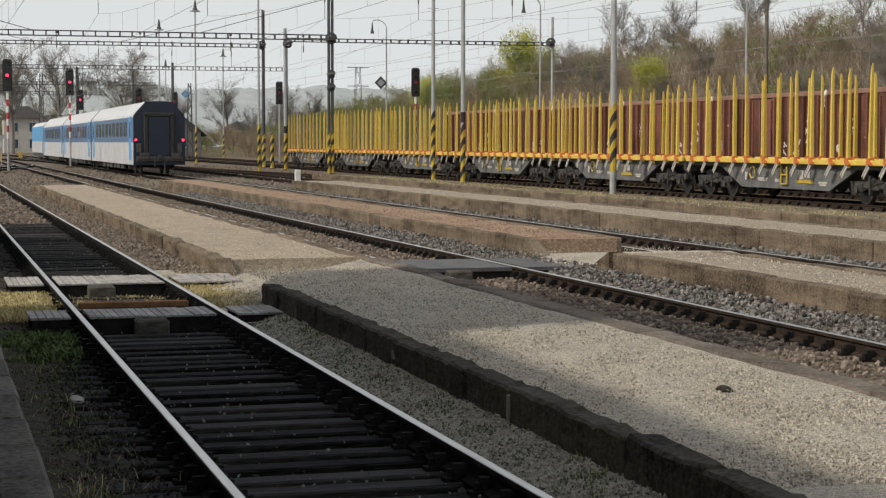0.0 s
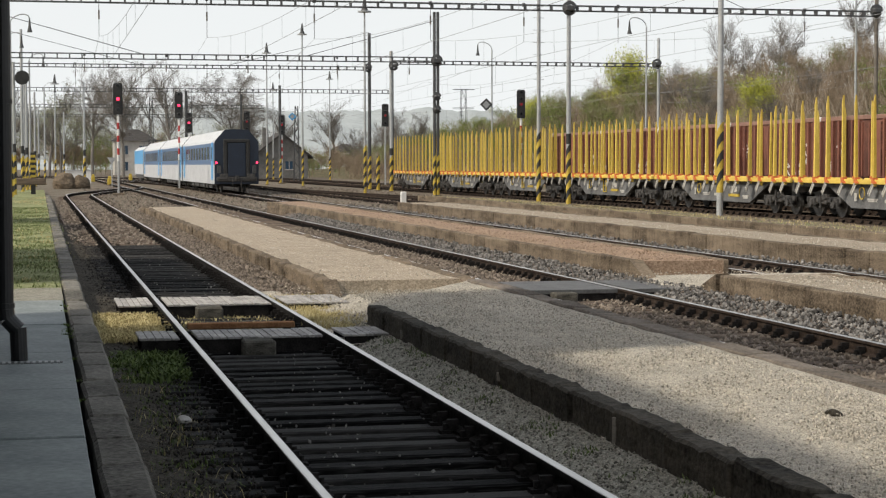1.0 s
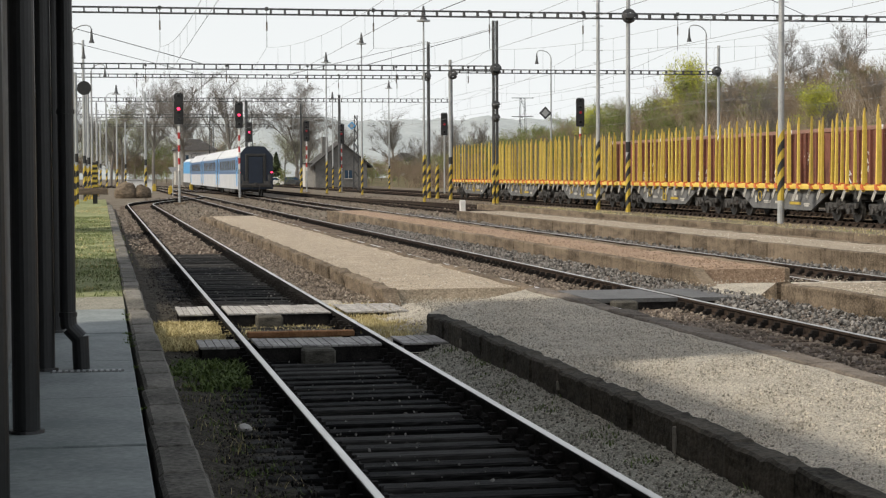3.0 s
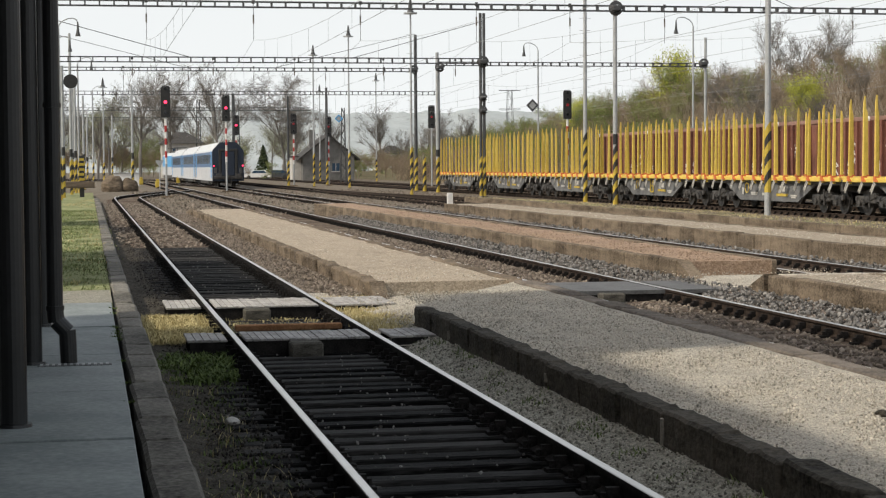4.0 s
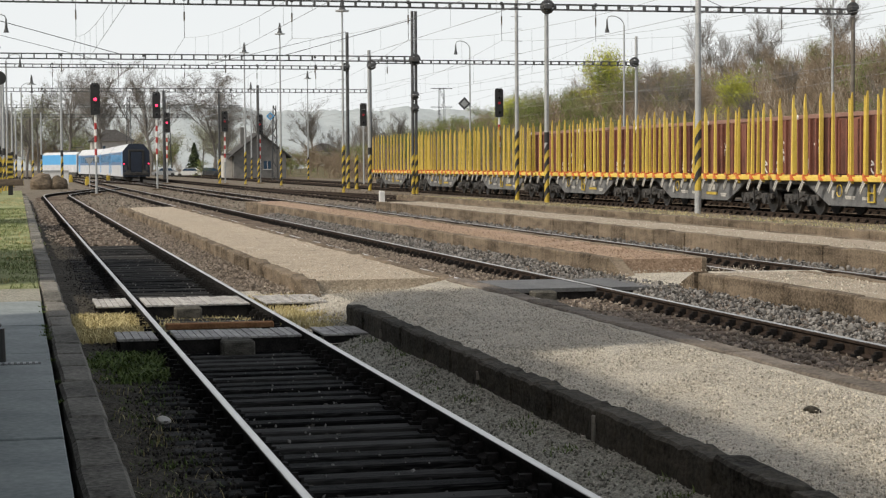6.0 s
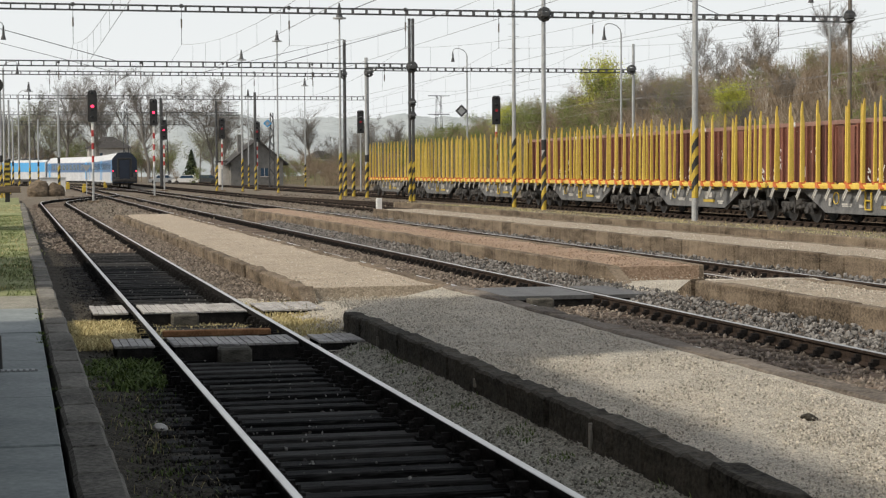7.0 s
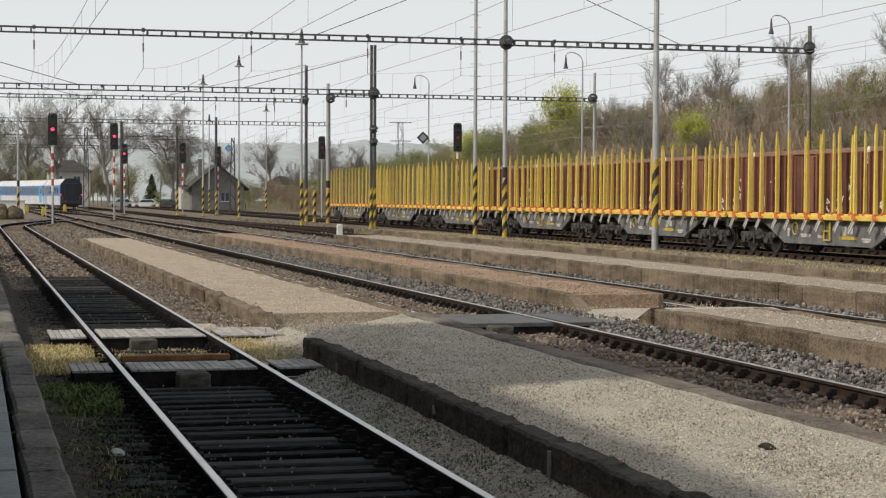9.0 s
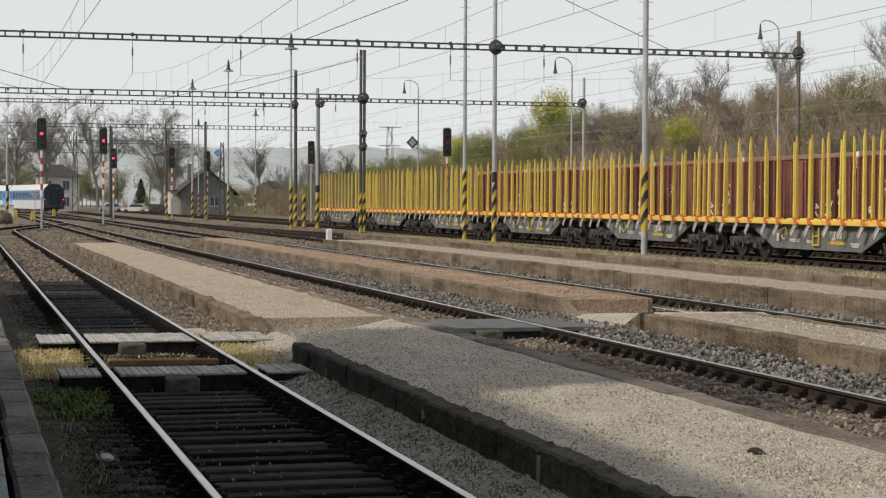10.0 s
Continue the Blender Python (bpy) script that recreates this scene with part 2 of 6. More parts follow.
SIDE_GRAVEL = gravel("grey_side_gravel", (0.12, 0.115, 0.09), (0.50, 0.475, 0.395), 0.02, 2.5)
# Leaf tone of the background trees, paled to carry distance haze.
LEAF_HAZED = material("haze_paled_buds", (0.2, 0.2, 0.12), (0.36, 0.36, 0.24), 3, 0.85, 0)
NEAR_BLACK = material("near_black_matt", (0.006, 0.006, 0.006), (0.03, 0.027, 0.025), 8, 0.92, 0.3)


# ---- mesh helpers ----
def add_box(bm, x0, x1, y0, y1, z0, z1, bevel=0.0, m=None):
    r = bmesh.ops.create_cube(bm, size=1.0)
    v = r["verts"]
    bmesh.ops.scale(bm, vec=(x1 - x0, y1 - y0, z1 - z0), verts=v)
    bmesh.ops.translate(bm, vec=((x0 + x1) / 2, (y0 + y1) / 2, (z0 + z1) / 2), verts=v)
    if m is not None:
        bmesh.ops.transform(bm, matrix=m, verts=v)
    if bevel:
        e = list({e for q in v for e in q.link_edges})
        bmesh.ops.bevel(bm, geom=e, offset=bevel, segments=1, affect="EDGES", profile=0.5)
    return bm


def add_tube(bm, p, q, r0, r1=None, n=8):
    """A capped, tapered round bar from p to q."""
    p, q = Vector(p), Vector(q)
    d = q - p
    r = bmesh.ops.create_cone(bm, cap_ends=True, segments=n, radius1=r0, radius2=r0 if r1 is None else r1, depth=d.length)
    turn = d.to_track_quat("Z", "Y").to_matrix().to_4x4()
    bmesh.ops.transform(bm, matrix=Matrix.Translation((p + q) / 2) @ turn, verts=r["verts"])
    return bm


def box(x0, x1, y0, y1, z0, z1, bevel=0.0):
    return add_box(bmesh.new(), x0, x1, y0, y1, z0, z1, bevel)


def tube(p, q, r0, r1=None, n=8):
    return add_tube(bmesh.new(), p, q, r0, r1, n)


def prism(profile, axis, a, b):
    """A closed outline swept along an axis ('x' or 'y') from a to b. The outline holds (across, z)."""
    bm = bmesh.new()
    put = (lambda s, w, z: (w, s, z)) if axis == "y" else (lambda s, w, z: (s, w, z))
    rings = [[bm.verts.new(put(s, w, z)) for w, z in profile] for s in (a, b)]
    k = len(profile)
    for i in range(k):
        bm.faces.new((rings[0][i], rings[0][(i + 1) % k], rings[1][(i + 1) % k], rings[1][i]))
    bm.faces.new(rings[0][::-1])
    bm.faces.new(rings[1])
    bmesh.ops.recalc_face_normals(bm, faces=bm.faces)
    return bm


def mesh_of(name, bm, mat, smooth=False):
    me = bpy.data.meshes.new(name)
    bm.to_mesh(me)
    bm.free()
    me.materials.append(mat)
    if smooth:
        me.shade_smooth()
    return me


def part(name, bm, mat, parent=None, label="", smooth=False):
    me = bm if isinstance(bm, bpy.types.Mesh) else mesh_of(name, bm, mat, smooth)
    ob = new(name, me)
    if parent is not None:
        ob.parent = parent
    if label:
        tagged(ob, label)
    return ob


def thing(name, label, category, group="", kind="", at=(0, 0, 0), rz=0.0):
    ob = new(name)
    ob.empty_display_size = 0.1
    ob.matrix_basis = pose(*at, 0, 0, rz)
    return tagged(ob, label, category, group, kind)


def poly_wire(name, pts, r, mat, closed=False):
    """One continuous three-sided wire through the points."""
    pts = [Vector(p) for p in pts]
    verts, faces, k = [], [], len(pts)
    for i, p in enumerate(pts):
        a, b = (pts[(i - 1) % k], pts[(i + 1) % k]) if closed else (pts[max(i - 1, 0)], pts[min(i + 1, k - 1)])
        d = (b - a).normalized()
        u = d.cross(Vector((0.31, 0.11, 0.94))).normalized()
        w = d.cross(u)
        verts += [p + u * (r * math.cos(t)) + w * (r * math.sin(t)) for t in (0, 2.094, 4.189)]
    for i in range(k if closed else k - 1):
        for j in range(3):
            a, b, n = i * 3 + j, i * 3 + (j + 1) % 3, ((i + 1) % k) * 3
            faces.append((a, b, n + (j + 1) % 3, n + j))
    return raw_mesh(name, verts, faces, mat)


def raw_mesh(name, verts, faces, mat):
    me = bpy.data.meshes.new(name)
    me.from_pydata(verts, [], faces)
    me.materials.append(mat)
    return me
# ---- ground ----
GROUND_Z = -0.17


def ground_sheet():
    """One sheet from the platform to the horizon, nearly flat, rising into hills far behind."""
    xs = [-900, -400, -150, -60, -30] + [i * 2.0 for i in range(-10, 31)] + [75, 100, 140, 200, 300, 500, 900]
    ys = [-60, -20] + [i * 4.0 for i in range(0, 76)] + [330, 400, 500, 700, 1000, 1600]
    verts, faces = [], []
    for y in ys:
        for x in xs:
            z = GROUND_Z + 0.02 * noise.noise((x * 0.3, y * 0.3, 0))
            if 0 <= x <= 14.1 and y < 73:
                z -= 0.14
            verts.append((x, y, z))
    w = len(xs)
    for j in range(len(ys) - 1):
        for i in range(w - 1):
            a = j * w + i
            faces.append((a, a + 1, a + w + 1, a + w))
    ob = new("ground", raw_mesh("ground", verts, faces, EARTH))
    tagged(ob, "dry earth and ballast ground of the station yard", "ground", kind="structure")


ground_sheet()


# ---- tracks ----
RAIL = [(-0.07, -0.152), (0.07, -0.152), (0.07, -0.14), (0.012, -0.118), (0.012, -0.045), (0.035, -0.032), (0.035, -0.004),
        (-0.035, -0.004), (-0.035, -0.032), (-0.012, -0.045), (-0.012, -0.118), (-0.07, -0.14)]
HEAD = [(-0.029, -0.004), (0.029, -0.004), (0.026, 0.0), (-0.026, 0.0)]


def sweep(profile, pts, mat, name):
    """A profile carried along a path of (x, y) points."""
    verts, faces, k = [], [], len(profile)
    for i, (x, y) in enumerate(pts):
        a, b = pts[max(i - 1, 0)], pts[min(i + 1, len(pts) - 1)]
        d = Vector((b[0] - a[0], b[1] - a[1])).normalized()
        for w, z in profile:
            verts.append((x + w * d.y, y - w * d.x, z))
    for i in range(len(pts) - 1):
        for j in range(k):
            a, b = i * k + j, i * k + (j + 1) % k
            faces.append((a, b, b + k, a + k))
    faces += [tuple(range(k))[::-1], tuple(range((len(pts) - 1) * k, len(pts) * k))]
    return raw_mesh(name, verts, faces, mat)


def offset(pts, w):
    out = []
    for i, (x, y) in enumerate(pts):
        a, b = pts[max(i - 1, 0)], pts[min(i + 1, len(pts) - 1)]
        d = Vector((b[0] - a[0], b[1] - a[1])).normalized()
        out.append((x + w * d.y, y - w * d.x))
    return out


def walk_along(pts, step):
    """Points and headings at even steps along a path."""
    out, carry = [], 0.0
    for a, b in zip(pts, pts[1:]):
        d = Vector((b[0] - a[0], b[1] - a[1]))
        s = carry
        while s < d.length:
            out.append((a[0] + d.x * s / d.length, a[1] + d.y * s / d.length, math.atan2(-d.x, d.y)))
            s += step
        carry = s - d.length
    return out


def track(label, pts, bed, sleeper_mat, step, near=(0, 0), shine=True, iron=None, bed_w=1.65, bed_z=-0.20):
    """Rails, sleepers and fastenings on a ballast bed; sleepers inside the near stretch are objects of their own."""
    iron = iron or RUST
    t = thing("railway_track", label, "railway track", "station tracks", "structure")
    part("ballast_bed", sweep([(-bed_w, -0.38), (bed_w, -0.38), (bed_w - 0.15, bed_z), (-bed_w + 0.15, bed_z)], pts, bed, "ballast_bed"), bed, t)
    for side in (-1, 1):
        line = offset(pts, 0.7525 * side)
        rail = part("rail", sweep(RAIL, line, iron, "rail"), iron, t, "rusty steel rail with worn head")
        part("rail_head", sweep(HEAD, line, RAIL_SHINE if shine else RUST, "rail_head"), RAIL_SHINE, rail, "polished running surface" if shine else "rusty running surface")
    half = 0.1 if sleeper_mat is SLEEPER else 0.12
    one = mesh_of("sleeper", box(-1.25, 1.25, -half, half, -0.33, -0.158, 0.012), sleeper_mat)
    clip = bmesh.new()
    for s in (-1, 1):
        for e in (-1, 1):
            add_box(clip, s * 0.7525 + e * 0.075, s * 0.7525 + e * 0.16, -0.045, 0.045, -0.158, -0.132)
            add_box(clip, s * 0.7525 + e * 0.02, s * 0.7525 + e * 0.10, -0.026, 0.026, -0.135, -0.055)
            add_tube(clip, (s * 0.7525 + e * 0.115, 0, -0.14), (s * 0.7525 + e * 0.115, 0, -0.085), 0.022, n=6)
    clip_me = mesh_of("fastening", clip, NEAR_BLACK)
    v_s, f_s, v_c, f_c = [], [], [], []
    rnd = random.Random(int(abs(pts[0][0] * 10)))
    count = 0
    for x, y, a in walk_along(pts, step):
        m = pose(x + rnd.uniform(-.03, .03), y + rnd.uniform(-.015, .015), rnd.uniform(-.012, .004), 0, 0, math.degrees(a) + rnd.uniform(-.5, .5))
        if near[0] <= y < near[1] and count < 150:
            o = part("sleeper", one, sleeper_mat, t)
            o.matrix_basis = m
            c = part("fastening", clip_me, RUST, o)
            count += 1
        else:
            for me, vs, fs in ((one, v_s, f_s), (clip_me, v_c, f_c)):
                k = len(vs)
                vs += [m @ v.co for v in me.vertices]
                fs += [tuple(k + i for i in p.vertices) for p in me.polygons]
    tagged(part("sleepers", raw_mesh("sleepers", v_s, f_s, sleeper_mat), sleeper_mat, t), "sleepers along the rest of the track", kind="stuff")
    tagged(part("fastenings", raw_mesh("fastenings", v_c, f_c, NEAR_BLACK), NEAR_BLACK, t), "rail fastenings", kind="stuff")
    return t


def straight(x, y0, y1, step=6.0):
    n = max(2, int((y1 - y0) / step) + 1)
    return [(x, y0 + (y1 - y0) * i / (n - 1)) for i in range(n)]


def arc_from(x, y0, y1, u0, radius, step=4.0, side=-1):
    """Straight along y to u0, then a circle that bends to the side."""
    pts = straight(x, y0, u0)
    s = 0.0
    while s < y1 - u0:
        s += step
        a = s / radius
        pts.append((x + side * radius * (1 - math.cos(a)), u0 + radius * math.sin(a)))
    return pts


T1, T2, T3, T4, T6, T7 = 2.25, 7.45, 12.35, 17.6, 26.95, 31.6
U_BEND, R_BEND = 247.0, 130.0
# track one runs straight and bends over to join the second one
join = straight(T1, 44, 108)
for i in range(1, 13):
    f = i / 12
    join.append((T1 + (T2 - T1) * (3 * f * f - 2 * f ** 3), 108 + 42 * f))
# The near length has a darker bed, sleepers and iron than the rest.
track("weathered track on dark sleepers beside the platform", straight(T1, -6, 44), BALLAST_DARK, SLEEPER, 0.405, (8.5, 44), iron=NEAR_BLACK, bed_z=-0.255)
track("weathered track on brown sleepers that bends to join another", join, BALLAST, SLEEPER_BROWN, 0.6, (44, 90), bed_z=-0.18)
track("railway track with brown sleepers between gravel platforms", arc_from(T2, -6, 330, 226, 165), BALLAST, SLEEPER_BROWN, 0.405, (14, 82), bed_z=-0.172)
track("railway track in grey ballast that bends away far off", arc_from(T3, 8, 345, U_BEND, R_BEND), BALLAST, SLEEPER_BROWN, 0.46, (22, 90), bed_z=-0.172)
track("rusty little used track in a shallow trench", straight(T4, 10, 300), BALLAST, SLEEPER_BROWN, 0.65, (200, 200), shine=False)
track("rusty siding under the stake wagons", straight(T6, 25, 330), BALLAST, SLEEPER_BROWN, 0.65, (40, 80), shine=False)
track("siding under the red open wagons", straight(T7, 30, 330), BALLAST, SLEEPER_BROWN, 0.65, (0, 0), shine=False)


# ---- platforms ----
def platform(label, x0, x1, y0, y1, z, top, wall, near_x=True, far_x=True, block=1.0, ramp=0.0, skew=0.0, rough=0.011, seed=1, far_half=0.09, joints=False, fall=0.0):
    """A filled low platform: rough top sheet between rows of concrete edging blocks."""
    p = thing("platform", label, "platform", "low island platforms", "structure")
    rnd = random.Random(seed)
    nx, ny = max(3, int((x1 - x0) / 0.3)), max(4, int((y1 - y0) / 0.5))
    verts, faces = [], []
    for j in range(ny + 1):
        for i in range(nx + 1):
            x = x0 + (x1 - x0) * i / nx
            y = y0 + (y1 + skew * i / nx - y0) * j / ny
            zz = z - 0.02 - fall * i / nx + 0.025 * noise.noise((x * 1.3, y * 1.3, seed))
            if ramp and y > y1 - ramp:
                zz -= (y - y1 + ramp) / ramp * (z + 0.1)
            verts.append((x, y, zz))
    w = nx + 1
    for j in range(ny):
        for i in range(nx):
            a = j * w + i
            faces.append((a, a + 1, a + w + 1, a + w))
    k = len(verts)
    rim = [j * w for j in range(ny + 1)] + [ny * w + i for i in range(1, w)] + [j * w + nx for j in range(ny - 1, -1, -1)] + [i for i in range(nx - 1, 0, -1)]
    verts += [(verts[i][0], verts[i][1], -0.42) for i in rim]
    for i in range(len(rim)):
        faces.append((rim[i], rim[(i + 1) % len(rim)], k + (i + 1) % len(rim), k + i))
    part("gravel_top", raw_mesh("gravel_top", verts, faces, top), top, p)
    shapes = []
    for i in range(5):
        bm = box(-0.09, 0.09, -block / 2 + 0.008, block / 2 - 0.008, -0.40 - z, 0.0, 0.02)
        if rough > 0.03 or wall is CONCRETE_MOSS:
            bmesh.ops.subdivide_edges(bm, edges=[e for e in bm.edges if e.calc_length() > 0.3], cuts=2, use_grid_fill=True)
        for v in bm.verts:
            v.co += Vector((noise.noise(v.co * 3 + Vector((i * 7, 0, 0))), noise.noise(v.co * 4 + Vector((i * 5, 3, 0))) * 0.4, noise.noise(v.co * 3 + Vector((0, i * 9, 0))))) * (0.016 if wall is CONCRETE_MOSS else rough)
        if wall is CONCRETE_MOSS:
            bmesh.ops.subdivide_edges(bm, edges=[e for e in bm.edges if e.calc_length() > 0.14], cuts=2, use_grid_fill=True)
            for v in bm.verts:
                v.co += Vector((noise.noise(v.co * 11), 0, noise.noise(v.co * 9 + Vector((i * 3, 2, 0))))) * 0.016
        shapes.append(mesh_of("edging_block", bm, wall))
    broad = []
    for i in range(5 if far_half > 0.09 else 0):
        bm = box(-far_half, far_half, -block / 2 + 0.005, block / 2 - 0.005, -0.40 - z, 0.0, 0.02)
        bmesh.ops.subdivide_edges(bm, edges=[e for e in bm.edges if e.calc_length() > 0.25], cuts=2, use_grid_fill=True)
        for v in bm.verts:
            v.co += Vector((noise.noise(v.co * 4 + Vector((i * 7, 0, 0))), 0, noise.noise(v.co * 5 + Vector((0, i * 9, 0))))) * 0.02
        broad.append(mesh_of("edging_block", bm, EDGE_STRIP))
    n = int((y1 - y0) / block)
    for near, x in ((near_x, x0), (far_x, x1)):
        if not near:
            continue
        for i in range(n + (int(skew / block) if x == x1 else 0)):
            y = y0 + (i + 0.5) * block
            dz = 0.0
            if ramp and y > y1 - ramp:
                dz = -(y - y1 + ramp) / ramp * (z + 0.1)
            wide = x == x1 and far_half > 0.09
            o = part("edging_block", (broad if wide else shapes)[rnd.randrange(5)], EDGE_STRIP if wide else wall, p)
            o.matrix_basis = pose((x1 + 0.09 - far_half if wide else x) + rnd.uniform(-.01, .01), y, z + dz + rnd.uniform(-.01, .01), 0, rnd.uniform(-1, 1), rnd.uniform(-.5, .5))
            if joints and x == x0 and rnd.random() < 0.45:
                top = rnd.uniform(-0.08, 0.0)
                j = part("mortar_joint", box(-0.012, 0.012, -0.014, 0.014, rnd.uniform(-0.26, -0.16), top - 0.03, 0.004), MORTAR, p, "pale crumbling mortar in a joint")
                j.matrix_basis = pose(x - 0.094, y - block / 2 + rnd.uniform(-.01, .01), z + dz, rnd.uniform(-4, 4))
    return p


platform("low gravel platform with mossy concrete edging", 3.72, 5.95, 2.0, 20.4, 0.20, GRAVEL, CONCRETE_MOSS, skew=4.0, seed=1, far_half=0.135, joints=True)
platform("pale gravel platform with broken edging blocks", 3.95, 5.95, 24.8, 74, 0.18, GRAVEL_TAN, CONCRETE_OLD, ramp=4, rough=0.04, seed=2)
platform("narrow platform edged with brown concrete slabs", 9.25, 10.75, 8.0, 23.3, 0.27, SAND, CONCRETE_OLD, block=0.95, seed=3)
platform("reddish gravel platform with brown concrete edging", 9.25, 10.75, 27.0, 74, 0.27, GRAVEL_RED, CONCRETE_OLD, block=0.95, seed=4)
platform("pale sandy platform with stained concrete wall", 14.2, 16.1, 12.0, 71, 0.27, SAND, CONCRETE_OLD, block=0.98, seed=5)
platform("dry earth strip with a low rubble edge beside the wagons", 19.45, 25.1, 20, 92, 0.17, STRIP_EARTH, CONCRETE_OLD, far_x=False, block=1.4, seed=6, fall=0.29)




def end_wedge(x, y0, y1, z, parent_label):
    """A sloped concrete end piece: z high at y1, falling to the ground at y0."""
    t = thing("platform_ramp", parent_label, "platform ramp", "platform ends", "structure")
    part("ramp", prism([(y0, -0.2), (y1, -0.2), (y1, z), (y0, -0.08)] if y0 < y1 else [(y1, -0.2), (y0, -0.2), (y0, -0.08), (y1, z)], "x", x - 0.09, x + 0.12), CONCRETE_OLD, t)


end_wedge(9.25, 24.3, 23.3, 0.27, "sloped concrete end of a platform wall")
end_wedge(9.25, 26.0, 27.0, 0.27, "sloped concrete end of a platform wall")
end_wedge(3.95, 24.2, 24.8, 0.18, "broken sloped end of a platform wall")
end_wedge(5.95, 24.0, 24.8, 0.18, "broken sloped end of a platform wall")


# ---- passenger train ----
SIDE = 1.41


def coach_section(w=SIDE):
    return [(-w, 0.55), (w, 0.55), (w, 3.2), (w - 0.06, 3.36), (0.76, 4.03), (0.3, 4.07), (-0.3, 4.07), (-0.76, 4.03), (-w + 0.06, 3.36), (-w, 3.2)]


def bogie(parent, y, mat=None, wheel_r=0.46, base=2.5, half=1.0):
    mat = mat or WAGON_DARK
    b = bmesh.new()
    for s in (-1, 1):
        add_box(b, s * half - 0.07, s * half + 0.07, -base / 2 - 0.45, base / 2 + 0.45, 0.48, 0.68, 0.03)
        add_box(b, s * half - 0.1, s * half + 0.1, -0.3, 0.3, 0.42, 0.78, 0.04)
        add_tube(b, (s * (half + 0.12), -0.6, 0.72), (s * (half + 0.12), 0.65, 0.38), 0.02, n=5)
        add_tube(b, (s * (half + 0.12), 0.1, 0.3), (s * (half + 0.12), 0.1, 0.85), 0.03, n=6)
        for e in (-1, 1):
            add_tube(b, (s * (half - 0.1), e * base / 2, wheel_r), (s * (half + 0.14), e * base / 2, wheel_r), 0.13, 0.11, 12)
            add_box(b, s * half - 0.09, s * half + 0.09, e * base / 2 - 0.12, e * base / 2 + 0.12, wheel_r - 0.06, 0.62, 0.03)
            add_box(b, s * half - 0.06, s * half + 0.06, e * base / 2 - 0.34, e * base / 2 + 0.34, 0.30, 0.35)
            for k in (-0.25, 0.25):
                for i in range(5):
                    z = 0.36 + i * 0.055
                    add_tube(b, (s * (half + 0.05), e * base / 2 + k, z), (s * (half + 0.05), e * base / 2 + k, z + 0.03), 0.075, n=8)
                add_tube(b, (s * (half + 0.05), e * base / 2 + k, 0.36), (s * (half + 0.05), e * base / 2 + k, 0.64), 0.045, n=6)
    add_box(b, -half, half, -0.3, 0.3, 0.42, 0.75)
    fr = part("bogie", b, mat, parent, "grimy bogie frame with springs")
    fr.matrix_basis = pose(0, y, 0)
    for e in (-1, 1):
        w = bmesh.new()
        for s in (-1, 1):
            add_tube(w, (s * 0.70, 0, 0), (s * 0.80, 0, 0), wheel_r, n=24)
            add_tube(w, (s * 0.68, 0, 0), (s * 0.71, 0, 0), wheel_r + 0.028, n=24)
            add_tube(w, (s * 0.79, 0, 0), (s * 0.84, 0, 0), wheel_r * 0.35, n=12)
        add_tube(w, (-0.95, 0, 0), (0.95, 0, 0), 0.08, n=10)
        o = part("wheelset", w, WAGON_DARK, fr, "dark steel wheels")
        o.matrix_basis = pose(0, e * base / 2, wheel_r)
    return fr


